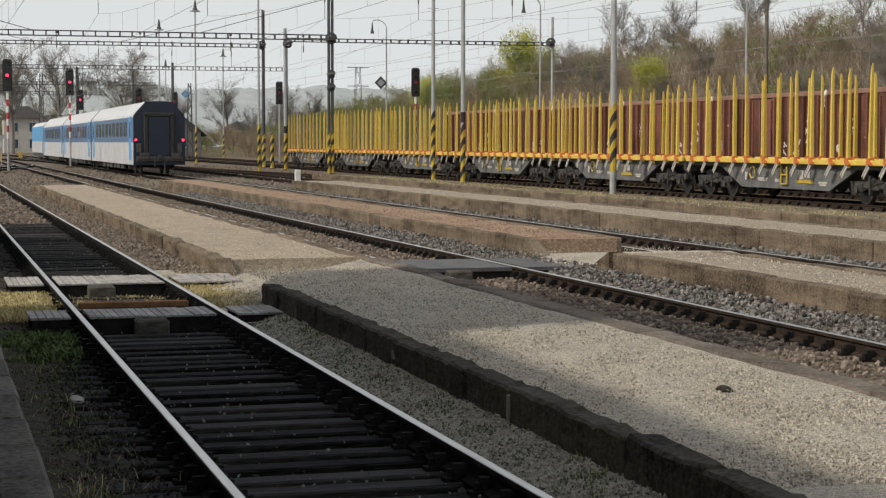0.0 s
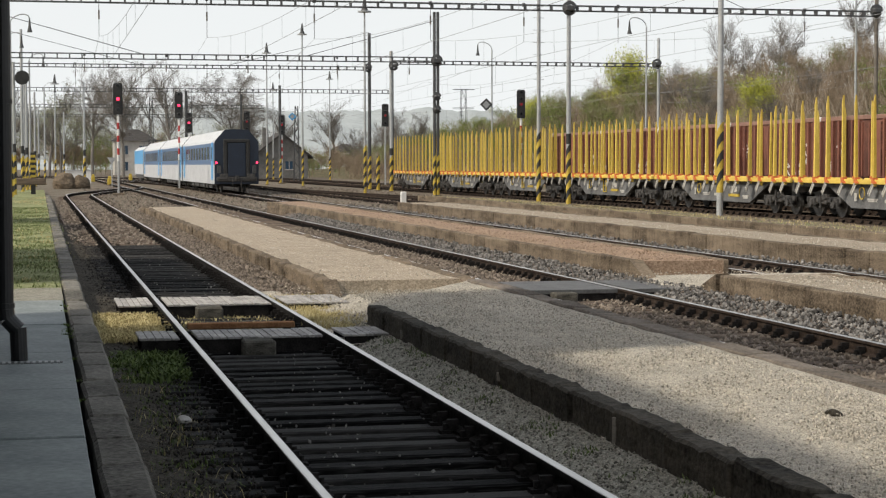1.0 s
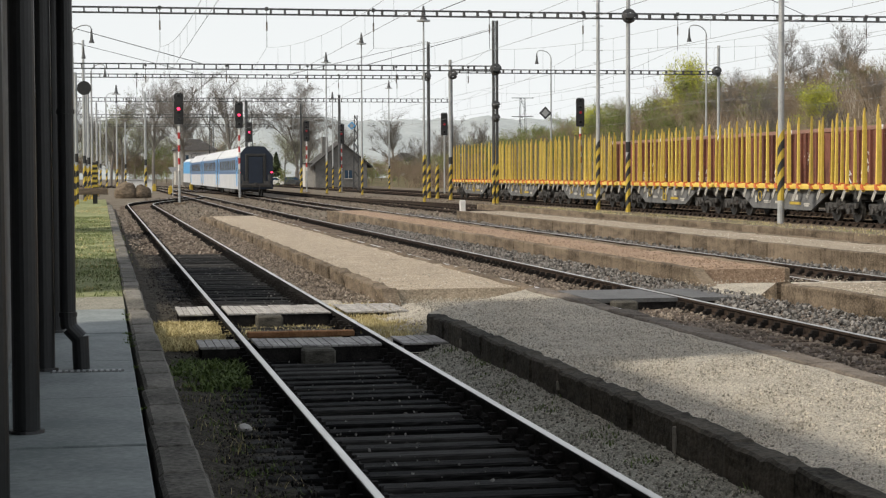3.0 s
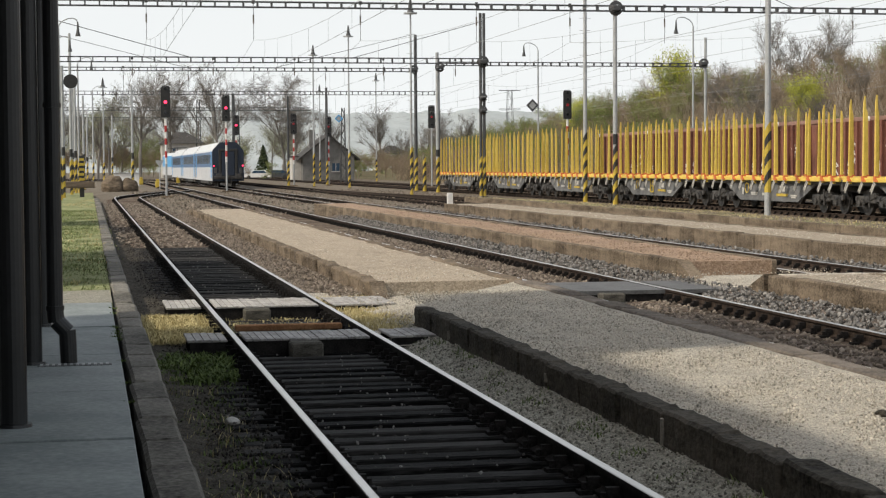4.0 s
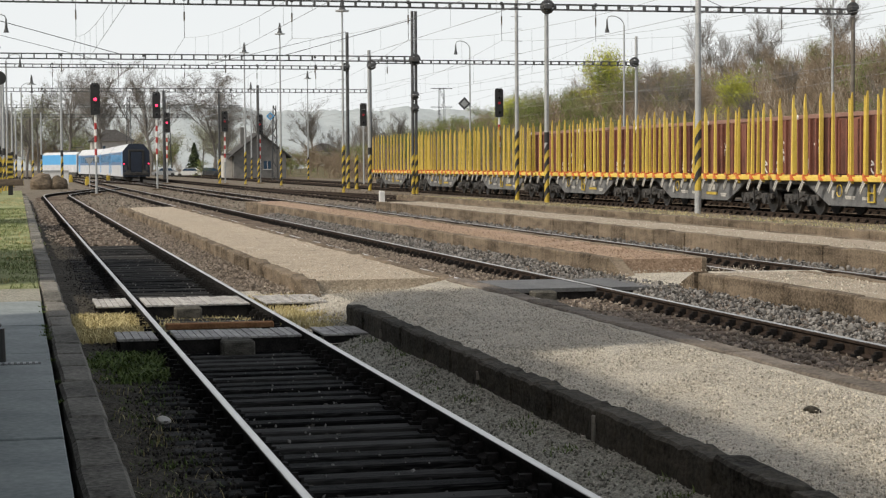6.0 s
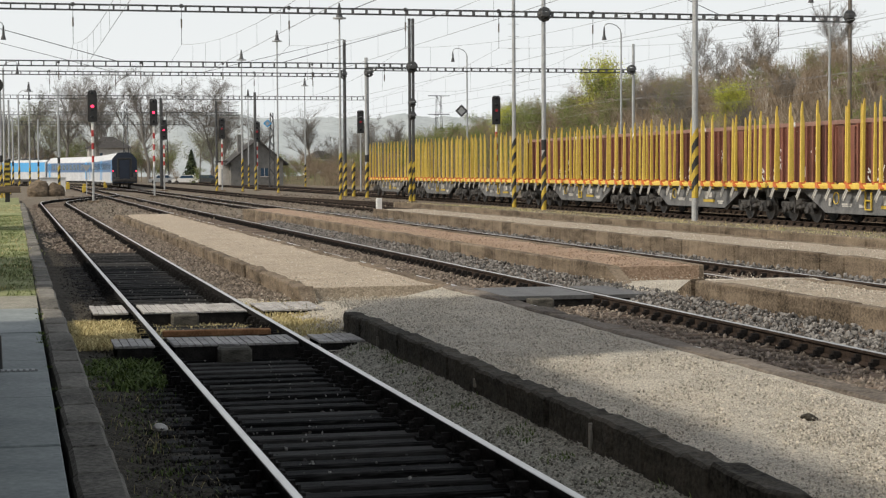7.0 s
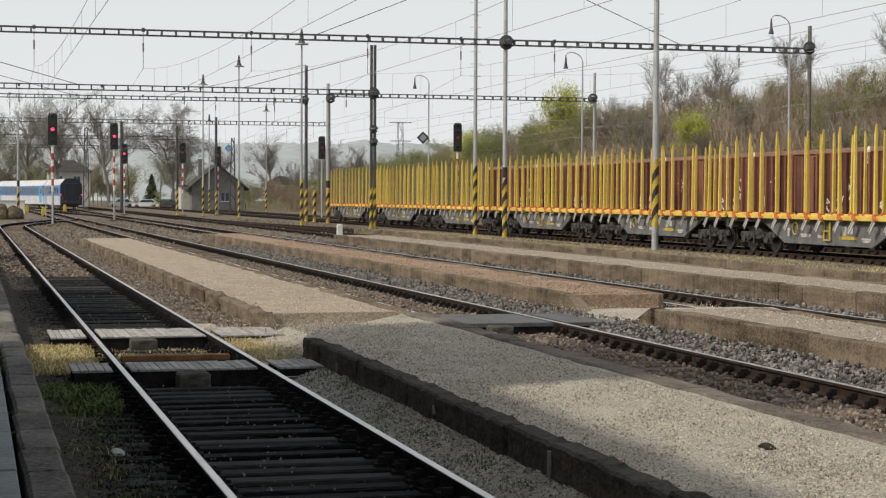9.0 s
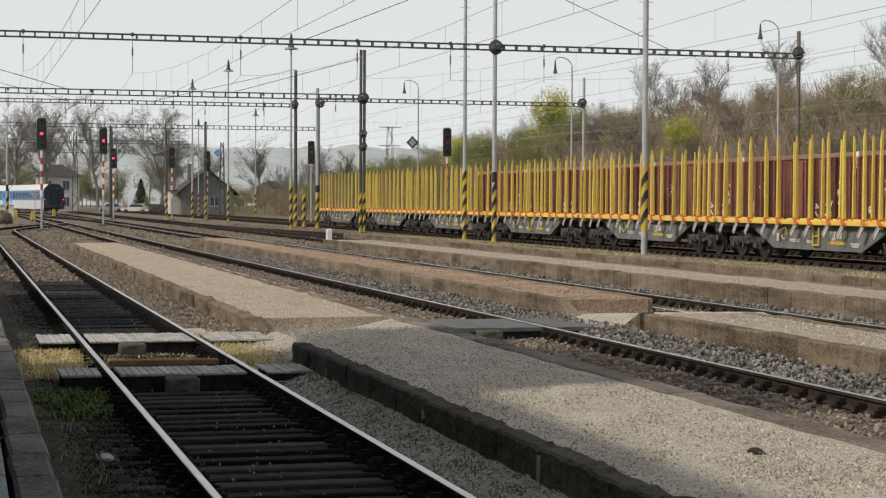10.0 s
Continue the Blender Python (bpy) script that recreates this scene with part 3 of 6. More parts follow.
def coach(label, tail):
    """A 26.4 m coach; its origin lies on the rails under its middle, its tail towards -y."""
    t = thing("passenger_coach", label, "train coach", "passenger train")
    h = 13.1
    part("body", prism([(-SIDE, 0.55), (SIDE, 0.55), (SIDE, 1.80), (-SIDE, 1.80)], "y", -h, h), COACH_WHITE, t, "grimy white lower body")
    part("window_band", prism([(-SIDE, 1.80), (SIDE, 1.80), (SIDE, 3.2), (-SIDE, 3.2)], "y", -h, h), COACH_BLUE, t, "blue band along the windows")
    r = prism([(-SIDE, 3.2), (SIDE, 3.2), (SIDE - 0.06, 3.36), (0.76, 4.03), (0.3, 4.07), (-0.3, 4.07), (-0.76, 4.03), (-SIDE + 0.06, 3.36)], "y", -h, h)
    roof = part("roof", r, COACH_ROOF, t, "pale grey sloping roof")
    for k in range(-5, 6):
        part("roof_rib", prism([(-SIDE + 0.045, 3.36), (-0.76, 4.045), (0.76, 4.045), (SIDE - 0.045, 3.36), (SIDE - 0.05, 3.33), (0.75, 4.0), (-0.75, 4.0), (-SIDE + 0.05, 3.33)], "y", k * 2.4 - 0.02, k * 2.4 + 0.02), COACH_ROOF, roof)
    wmesh = mesh_of("window", box(-0.012, 0.012, -0.78, 0.78, -0.42, 0.42, 0.01), GLASS_DARK)
    dmesh = mesh_of("door", box(-0.012, 0.012, -0.55, 0.55, -1.15, 1.3, 0.01), COACH_SKY)
    for s in (-1, 1):
        for i in range(9):
            o = part("window", wmesh, GLASS_DARK, t)
            o.matrix_basis = pose(s * (SIDE + 0.004), -8.8 + i * 2.2, 2.55)
        for y in (-11.4, 11.4):
            o = part("door", dmesh, COACH_SKY, t, "light blue entrance door")
            o.matrix_basis = pose(s * (SIDE + 0.008), y, 1.95)
            g = part("door_window", box(-0.01, 0.01, -0.25, 0.25, 0.1, 1.0), GLASS_DARK, o)
            g.matrix_basis = pose(s * 0.01, 0, 0)
        for i in range(6):
            part("underfloor_box", box(s * 1.22 - 0.05, s * 1.22 + 0.05, -6.5 + i * 2.2, -5.2 + i * 2.2 + (i % 2) * 0.5, 0.25, 0.6, 0.03), WAGON_DARK, t, "dark equipment box")
    for y in (-9.5, 9.5):
        bogie(t, y)
    for e in (-1, 1):
        end = part("end_wall", prism(coach_section(SIDE + 0.006), "y", e * h - 0.05, e * h + 0.12), COACH_NAVY, t, "dark navy end wall with sloped shoulders")
        out = e * (h + 0.12)
        fr = bmesh.new()
        for s in (-1, 1):
            add_box(fr, s * 0.72 - 0.13, s * 0.72 + 0.13, out - 0.02, out + 0.2, 1.0, 3.35, 0.05)
        add_box(fr, -0.85, 0.85, out - 0.02, out + 0.2, 3.2, 3.45, 0.05)
        part("gangway_frame", fr, BLACK, end, "black rubber gangway surround")
        part("end_door", box(-0.57, 0.57, out - 0.02, out + 0.05, 1.05, 3.2, 0.02), COACH_NAVY, end)
        part("end_door_window", box(-0.3, 0.3, out + 0.045, out + 0.075, 2.2, 2.9, 0.01), GLASS_DARK, end)
        part("buffer_beam", box(-1.3, 1.3, out - 0.05, out + 0.22, 0.72, 1.02, 0.04), WAGON_DARK, t)
        for s in (-1, 1):
            bf = bmesh.new()
            add_tube(bf, (s * 0.87, out, 1.05), (s * 0.87, out + e * 0.42, 1.05), 0.12, n=12)
            add_box(bf, s * 0.87 - 0.26, s * 0.87 + 0.26, out + e * 0.42 - 0.02, out + e * 0.42 + 0.03, 0.87, 1.22, 0.02)
            part("buffer", bf, WAGON_DARK, t)
            part("grab_step", box(s * 1.13 - 0.13, s * 1.13 + 0.13, out - 0.02, out + 0.1, 1.25, 1.75, 0.02), STEEL_DARK, end)
        hook = bmesh.new()
        add_box(hook, -0.09, 0.09, out, out + e * 0.4 if e > 0 else out, 0.9, 1.1) if e > 0 else add_box(hook, -0.09, 0.09, out - 0.4, out, 0.9, 1.1)
        add_tube(hook, (0.25, out + e * 0.2, 0.95), (0.25, out + e * 0.25, 0.35), 0.035)
        add_tube(hook, (-0.3, out + e * 0.2, 0.95), (-0.3, out + e * 0.25, 0.45), 0.03)
        part("coupler", hook, WAGON_DARK, t)
        if tail and e < 0:
            for s in (-1, 1):
                lm = part("tail_lamp", tube((s * 1.3, out + 0.02, 1.93), (s * 1.3, out - 0.05, 1.93), 0.07, n=16), LAMP_RED, end, "glowing red tail lamp")
                part("lamp_ring", tube((s * 1.3, out + 0.03, 1.93), (s * 1.3, out - 0.03, 1.93), 0.12, n=16), BLACK, lm)
    return t


def locomotive():
    t = thing("electric_locomotive", "white and light blue electric locomotive at the train's head", "locomotive", "passenger train")
    h = 8.9
    part("body", prism([(-1.45, 0.75), (1.45, 0.75), (1.45, 1.9), (-1.45, 1.9)], "y", -h, h), COACH_WHITE, t, "white lower body")
    part("upper_body", prism([(-1.45, 1.9), (1.45, 1.9), (1.42, 3.4), (-1.42, 3.4)], "y", -h, h), COACH_SKY, t, "light blue upper body")
    part("roof", prism([(-1.42, 3.4), (1.42, 3.4), (1.0, 3.8), (-1.0, 3.8)], "y", -h, h), COACH_ROOF, t)
    part("underframe", prism([(-1.3, 0.35), (1.3, 0.35), (1.3, 0.75), (-1.3, 0.75)], "y", -h + 0.4, h - 0.4), WAGON_DARK, t)
    for e in (-1, 1):
        part("cab_end", prism([(-1.44, 0.8), (1.44, 0.8), (1.42, 3.35), (0.95, 3.75), (-0.95, 3.75), (-1.42, 3.35)], "y", e * h - 0.02, e * (h + 0.25)), COACH_WHITE, t)
        part("windscreen", box(-1.15, 1.15, e * (h + 0.25) - 0.03, e * (h + 0.25) + 0.03, 2.3, 3.15, 0.01), GLASS_DARK, t)
        bogie(t, e * 5.2, wheel_r=0.6, base=2.9)
        pg = bmesh.new()
        for s in (-1, 1):
            add_tube(pg, (s * 0.5, e * 5, 3.8), (s * 0.45, e * 6.3, 4.25), 0.035)
            add_tube(pg, (s * 0.45, e * 6.3, 4.25), (s * 0.5, e * 5.1, 4.5), 0.03)
        add_box(pg, -0.9, 0.9, e * 5.1 - 0.15, e * 5.1 + 0.15, 4.48, 4.54)
        part("pantograph", pg, STEEL_DARK, t)
    for k in (-2, 0, 2):
        part("roof_box", box(-0.55, 0.55, k - 0.7, k + 0.7, 3.8, 4.1, 0.05), STEEL_DARK, t)
    return t


def place_on_line(s, reach):
    """The pose of a vehicle whose middle is s metres along the third track, standing on two bogies reach metres apart from it."""
    def at(d):
        if d <= U_BEND:
            return Vector((T3, d, 0))
        a = (d - U_BEND) / R_BEND
        return Vector((T3 - R_BEND * (1 - math.cos(a)), U_BEND + R_BEND * math.sin(a), 0))
    p, q = at(s - reach), at(s + reach)
    m = (p + q) / 2
    return pose(m.x, m.y, 0, 0, 0, math.degrees(math.atan2(-(q - p).x, (q - p).y)))


TAIL, SPEED = 99.2, 15.5
rear = coach("dark-ended blue and white passenger coach with red tail lamps", True)
middle = coach("blue and white passenger coach with a pale roof", False)
front = copy_thing(middle, pose(0, 0, 0))
loco = locomotive()
exec_motions = []
for ob, lead, reach in ((rear, 13.2, 9.5), (middle, 39.9, 9.5), (front, 66.6, 9.5), (loco, 89.5, 5.2)):
    exec_motions.append((ob, [(i * 0.25, place_on_line(TAIL + SPEED * i * 0.25 + lead, reach)) for i in range(41)]))


# ---- stake wagons ----
def stake_wagon(rise=1.0):
    """One 14.4 m unit; origin on the rails under its middle."""
    t = thing("stake_wagon", "grey timber wagon with tall yellow stakes", "freight wagon", "empty timber train")
    h, w = 7.05, 1.32
    part("deck", box(-w + 0.1, w - 0.1, -h, h, 1.02, 1.16), WAGON_DARK, t, "dark open deck")
    for s in (-1, 1):
        part("side_rail", box(s * w - 0.06, s * w + 0.06, -h, h, 1.14, 1.30, 0.02), YELLOW, t, "yellow side rail")
        prof = [(-4.7, 1.06), (4.7, 1.06), (2.95, 0.36), (-2.95, 0.36)]
        part("side_panel", prism(prof, "x", s * 1.15 - 0.03, s * 1.15 + 0.03), WAGON_GREY, t, "grey trapezoid underframe panel")
        x = s * 1.19
        for y, z, a, b in ((-1.6, 0.84, 0.16, 0.10), (-1.2, 0.82, 0.16, 0.14), (0.3, 0.62, 0.25, 0.05), (1.4, 0.66, 0.35, 0.03), (1.4, 0.6, 0.3, 0.02), (2.6, 0.72, 0.1, 0.13), (-2.6, 0.6, 0.28, 0.03), (-2.6, 0.53, 0.22, 0.03)):
            part("lettering_bar", box(x - 0.004 if s > 0 else x - 0.012, x + 0.012 if s > 0 else x + 0.004, y - a, y + a, z - b, z + b), WHITE_GRIME, t)
        part("warning_bar", box(x - 0.01, x + 0.012, -2.0, -0.9, 0.56, 0.66), STRIPE_YELLOW, t, "yellow data strip")
        lad = bmesh.new()
        for y in (-0.35, 0.05):
            add_box(lad, s * 1.24 - 0.02, s * 1.24 + 0.02, y - 0.03, y + 0.03, 0.5, 1.08)
        for z in (0.52, 0.8):
            add_box(lad, s * 1.24 - 0.02, s * 1.24 + 0.02, -0.35, 0.05, z - 0.02, z + 0.02)
        part("ladder", lad, STRIPE_YELLOW, t)
        part("brake_wheel", wheel_ring(s * 1.25, 2.05, 0.85), STRIPE_YELLOW, t, "yellow handbrake wheel")
    sill = bmesh.new()
    add_box(sill, -0.35, 0.35, -h, h, 0.72, 1.02)
    for y in (-h, h):
        add_box(sill, -1.25, 1.25, y - 0.1, y + 0.1, 0.82, 1.12)
    part("centre_sill", sill, WAGON_DARK, t)
    stake_bm = bmesh.new()
    for z0, z1, a0, a1, b0, b1 in ((1.1, 3.70, 0.057, 0.036, 0.05, 0.036),):
        vs = [stake_bm.verts.new((sx * b, sy * a, z)) for z, a, b in ((z0, a0, b0), (z0 + 0.5, a0 * 0.85, b0), (z1, a1, b1)) for sx, sy in ((-1, -1), (1, -1), (1, 1), (-1, 1))]
        tip = [stake_bm.verts.new((sx * 0.02, sy * 0.045 - 0.035, 3.95)) for sx, sy in ((-1, -0.3), (1, -0.3), (1, 0.3), (-1, 0.3))]
        rings = [vs[0:4], vs[4:8], vs[8:12], tip]
        for p, q in zip(rings, rings[1:]):
            for i in range(4):
                stake_bm.faces.new((p[i], p[(i + 1) % 4], q[(i + 1) % 4], q[i]))
        stake_bm.faces.new(rings[0][::-1])
        stake_bm.faces.new(rings[-1])
    stake_me = mesh_of("stake", stake_bm, YELLOW)
    pr = prism([(-0.25, 1.17), (0.062, 1.17), (0.062, 1.36), (-0.062, 1.36), (-0.10, 1.27), (-0.22, 1.21)], "x", -0.085, 0.085)
    br_me = mesh_of("stake_bracket", pr, ORANGE)
    strap = bmesh.new()
    add_box(strap, -0.03, 0.0, -0.075, -0.03, -0.42, 0.02, 0.0, pose(0, 0, 0, 42, 0, 0))
    add_box(strap, -0.03, 0.0, 0.03, 0.075, -0.42, 0.02, 0.0, pose(0, 0, 0, 42, 0, 0))
    add_box(strap, -0.012, 0.0, -0.03, 0.03, -0.40, 0.0, 0.0, pose(0, 0, 0, 42, 0, 0))
    strap_me = mesh_of("strap_winch", strap, WHITE_GRIME)
    rnd = random.Random(5)
    gaps = [0.0, 0.95, 2.2, 3.15, 4.4, 5.35, 6.6, 7.55, 8.8, 9.75, 11.0, 11.95, 13.1]
    for s in (-1, 1):
        for g in gaps:
            o = part("stake", stake_me, YELLOW, t)
            o.matrix_basis = pose(s * (w + 0.02), -6.55 + g, rnd.uniform(-0.05, 0.05), rnd.uniform(-0.7, 0.7), rnd.uniform(-0.5, 0.5), 0 if s < 0 else 180) @ Matrix.Diagonal((1, 1, rise, 1))
            b = part("stake_bracket", br_me, ORANGE, t, "orange stake foot")
            b.matrix_basis = pose(s * (w + 0.02), -6.55 + g, 0)
            c = part("strap_winch", strap_me, WHITE_GRIME, t, "pale tilted winch plate")
            c.matrix_basis = pose(s * (w + 0.09), -6.6 + g, 1.12)
    for y in (-5.35, 5.35):
        bogie(t, y, wheel_r=0.44, base=1.8)
    for e in (-1, 1):
        for s in (-1, 1):
            bf = bmesh.new()
            add_tube(bf, (s * 0.87, e * h, 0.98), (s * 0.87, e * (h + 0.2), 0.98), 0.1, n=10)
            part("buffer", bf, WAGON_DARK, t)
    return t


def wheel_ring(x, y, z, r=0.19, k=14):
    return poly_wire("brake_wheel", [(x, y + r * math.cos(6.2832 * i / k), z + r * math.sin(6.2832 * i / k)) for i in range(k)], 0.022, STRIPE_YELLOW, True)


PITCH = 14.45
tall = stake_wagon(1.012)
tall.matrix_basis = pose(T6, 57.9 - 7.2, 0)
copy_thing(tall, pose(T6, 57.9 - 7.2 - PITCH, 0))
short = stake_wagon(0.968)
short.matrix_basis = pose(T6, 57.9 - 7.2 + PITCH, 0)
for k in (2, 3, 4, 5):
    copy_thing(short, pose(T6, 57.9 - 7.2 + PITCH * k, 0))


# ---- red open wagons ----
def red_wagon():
    t = thing("open_wagon", "oxide red steel open wagon with white scrawls", "freight wagon", "red open wagons")
    h, w = 4.5, 1.45
    shell = bmesh.new()
    for s in (-1, 1):
        add_box(shell, s * w - 0.04, s * w + 0.04, -h, h, 1.2, 3.45)
        add_box(shell, -w, w, s * h - 0.04, s * h + 0.04, 1.2, 3.45)
    add_box(shell, -w, w, -h, h, 1.1, 1.22)
    part("body", shell, WAGON_RED, t, "oxide red side sheets")
    rim = bmesh.new()
    for s in (-1, 1):
        add_box(rim, s * w - 0.09, s * w + 0.09, -h - 0.08, h + 0.08, 3.45, 3.62, 0.02)
        add_box(rim, -w, w, s * h - 0.08, s * h + 0.08, 3.45, 3.62, 0.02)
    part("top_rim", rim, RUST_RIM, t, "faded red top rim")
    rib_me = mesh_of("side_rib", box(-0.09, 0.09, -0.06, 0.06, 1.2, 3.45, 0.012), WAGON_RED)
    for s in (-1, 1):
        for y in (-4.4, -3.85, -3.3, -2.75, -2.2, -1.6, -1.02, 1.02, 1.6, 2.2, 2.75, 3.3, 3.85, 4.4):
            o = part("side_rib", rib_me, WAGON_RED, t)
            o.matrix_basis = pose(s * (w + 0.07), y, 0)
        for y in (-0.48, 0.48):
            d = part("door", box(s * (w + 0.05) - 0.03, s * (w + 0.05) + 0.03, y - 0.45, y + 0.45, 1.3, 3.4, 0.01), WAGON_RED, t)
            bm = bmesh.new()
            for a in (-0.3, 0.3):
                add_box(bm, s * (w + 0.1) - 0.03, s * (w + 0.1) + 0.03, y + a - 0.04, y + a + 0.04, 1.35, 3.35)
            part("door_bar", bm, WAGON_RED, d)
    scr = bmesh.new()
    x = -w - 0.05
    rr = random.Random(8)
    for y, z, k, sz in ((-3.4, 2.2, 9, 0.32), (-2.8, 1.7, 6, 0.28), (2.7, 2.3, 9, 0.30), (1.5, 1.8, 6, 0.26), (3.7, 1.75, 7, 0.25), (-1.6, 1.6, 5, 0.2)):
        for i in range(k):
            a, b = y + rr.uniform(-sz, sz), z + rr.uniform(-sz, sz)
            ang = rr.choice((0, 35, 90, 120, 150))
            add_box(scr, -0.004, 0.004, -0.13, 0.13, -0.034, 0.034, 0, Matrix.Translation((x, a, b)) @ pose(0, 0, 0, ang, 0, 0))
    tagged(part("scrawl_bar", scr, WHITE, t, "white chalked scrawls"), kind="stuff")
    part("underframe", box(-1.2, 1.2, -h, h, 0.8, 1.1), WAGON_DARK, t)
    tarp = bmesh.new()
    for i in range(5):
        add_box(tarp, -0.05, 0.05, -0.1, 0.1, -0.13, 0.13, 0.03, pose(-w - 0.05 + rr.uniform(-.05, .05), h + rr.uniform(-.05, .12), 3.5 - i * 0.09, rr.uniform(-40, 40), rr.uniform(-30, 30), 0))
    part("sheet_end", tarp, WHITE, t, "crumpled white sheet end")
    for y in (-2.9, 2.9):
        bogie(t, y, wheel_r=0.44, base=1.8)
    return t


rw = red_wagon()
rw.matrix_basis = pose(T7, 56.2 - 4.7, 0)
for k in (-2, -1, 1, 2, 3, 4, 5):
    copy_thing(rw, pose(T7, 56.2 - 4.7 + 9.4 * k, 0))


# ---- masts, portals and signals ----
def stripes(parent, r, z1, pitch=0.34, thick=0.006, a=BLACK, b=STRIPE_YELLOW, z0=0.0, white=True):
    """Slanting black and yellow bands round a mast, as pieces of their own."""
    n, k = int((z1 - z0) / pitch), 10
    for i in range(n):
        bm = bmesh.new()
        R = r + thick
        lo, hi = [], []
        for j in range(k + 1):
            an = 2 * math.pi * j / k
            slant = 0.8 * r * math.cos(an + 0.8)
            for ring, zz in ((lo, z0 + i * pitch), (hi, z0 + (i + 1) * pitch)):
                ring.append(bm.verts.new((R * math.cos(an), R * math.sin(an), max(0.0, zz + slant * 2.2) if i else (zz if ring is lo else zz + slant * 2.2))))
        for j in range(k):
            bm.faces.new((lo[j], lo[j + 1], hi[j + 1], hi[j]))
        mt = a if i % 2 else b
        part("band", bm, mt, parent, "black band" if i % 2 else "yellow band")


def mast(x, y, h, r, mat, label, band=2.5, steps=False, lamp="", name="catenary_mast", group="masts", taper=0.75, cap=None, face=1, foot=0.0):
    t = thing(name, label, "mast" if name == "catenary_mast" else "lamp post", group, at=(x, y, -0.15))
    shaft = part("shaft", tube((0, 0, 0), (0, 0, h), r, r * taper, 12), mat, t, smooth=False)
    part("base", box(-r * 2, r * 2, -r * 2, r * 2, -0.25, 0.06, 0.02), CONCRETE_OLD, t, "concrete footing")
    if band:
        stripes(shaft, r, band, z0=foot)
    if cap:
        part("collar", tube((0, 0, band), (0, 0, band + 0.5), r * 1.06, r * 1.06, 12), cap, t)
    if steps:
        z = 5.0
        while z < h - 1:
            part("step", tube((-0.28, 0, z), (0.28, 0, z), 0.012, n=5), GALV, shaft)
            z += 0.62
    if lamp == "bell":
        hd = part("lamp_head", tube((0, 0, h), (0, 0, h + 0.35), 0.26, 0.11, 12), STEEL_DARK, t, "bell-shaped floodlight head")
        part("lamp_top", tube((0, 0, h + 0.35), (0, 0, h + 0.95), 0.15, 0.05, 10), STEEL_DARK, hd)
        part("lamp_rim", tube((0, 0, h - 0.08), (0, 0, h + 0.01), 0.45, 0.45, 12), GALV, hd)
    if lamp == "hook":
        arm = bmesh.new()
        pts = [(face * 0.75 * (1 - math.cos(i * math.pi / 6)) / 2 * 1.4, 0, h + 0.55 * math.sin(i * math.pi / 6 * 0.8)) for i in range(7)]
        for p, q in zip(pts, pts[1:]):
            add_tube(arm, p, q, 0.03, n=6)
        part("arm", arm, mat, t)
        ex, ez = pts[-1][0], pts[-1][2]
        hd = part("lamp_head", tube((ex, 0, ez - 0.75), (ex, 0, ez - 0.5), 0.15, 0.08, 12), STEEL_DARK, t, "dark bell lamp")
        part("lamp_neck", tube((ex, 0, ez - 0.5), (ex, 0, ez + 0.02), 0.08, 0.035, 8), STEEL_DARK, hd)
    return t


def signal(x, y, z_bottom, label, post=WHITE, lens=LAMP_RED, banded=True, top=2.05):
    t = thing("railway_signal", label, "railway signal", "colour light signals", at=(x, y, -0.15))
    z0 = z_bottom + 0.15
    pl = part("post", tube((0, 0, 0), (0, 0, z0), 0.075, n=10), GALV, t, "grey signal post")
    if banded:
        n = 7
        for i in range(n):
            a = z0 * 0.42 + (z0 * 0.56) * i / n
            part("band", tube((0, 0, a), (0, 0, a + z0 * 0.56 / n), 0.082, n=10), RED if i % 2 else WHITE, pl, "red band" if i % 2 else "white band")
    part("foot", box(-0.35, 0.35, -0.35, 0.35, -0.05, 0.12, 0.03), CONCRETE_OLD, t)
    prof = [(-0.25, 0), (0.25, 0), (0.3, 0.06), (0.3, top - 0.12), (0.2, top), (-0.2, top), (-0.3, top - 0.12), (-0.3, 0.06)]
    bm = bmesh.new()
    rings = [[bm.verts.new((a, yy, b + z0)) for a, b in prof] for yy in (-0.06, 0.06)]
    for i in range(len(prof)):
        bm.faces.new((rings[0][i], rings[0][(i + 1) % 8], rings[1][(i + 1) % 8], rings[1][i]))
    bm.faces.new(rings[0])
    bm.faces.new(rings[1][::-1])
    bmesh.ops.recalc_face_normals(bm, faces=bm.faces)
    head = part("backboard", bm, BLACK, t, "black signal head")
    part("case", box(-0.2, 0.2, 0.06, 0.32, z0 + 0.1, z0 + top - 0.15, 0.03), BLACK, t)
    for i in range(4):
        zc = z0 + 0.32 + i * (top - 0.62) / 3
        lit = i == 2 if lens is LAMP_RED else i == 1
        zc = z0 + (top * 0.49 if lit else 0.32 + i * (top - 0.62) / 3 + (0.12 if i > 1 else 0))
        l = part("lens", tube((0, -0.06, zc), (0, -0.10, zc), 0.1 if lit else 0.095, n=16), lens if lit else LENS_DARK, head, "lit red lens" if lit else "dark lens")
        hood = bmesh.new()
        for j in range(6):
            a, b = math.pi * j / 6, math.pi * (j + 1) / 6
            add_tube(hood, (0.13 * math.cos(a), -0.06, zc + 0.13 * math.sin(a)), (0.13 * math.cos(b), -0.28, zc + 0.13 * math.sin(b)), 0.02, n=4)
        part("hood", hood, BLACK, head)
    return t


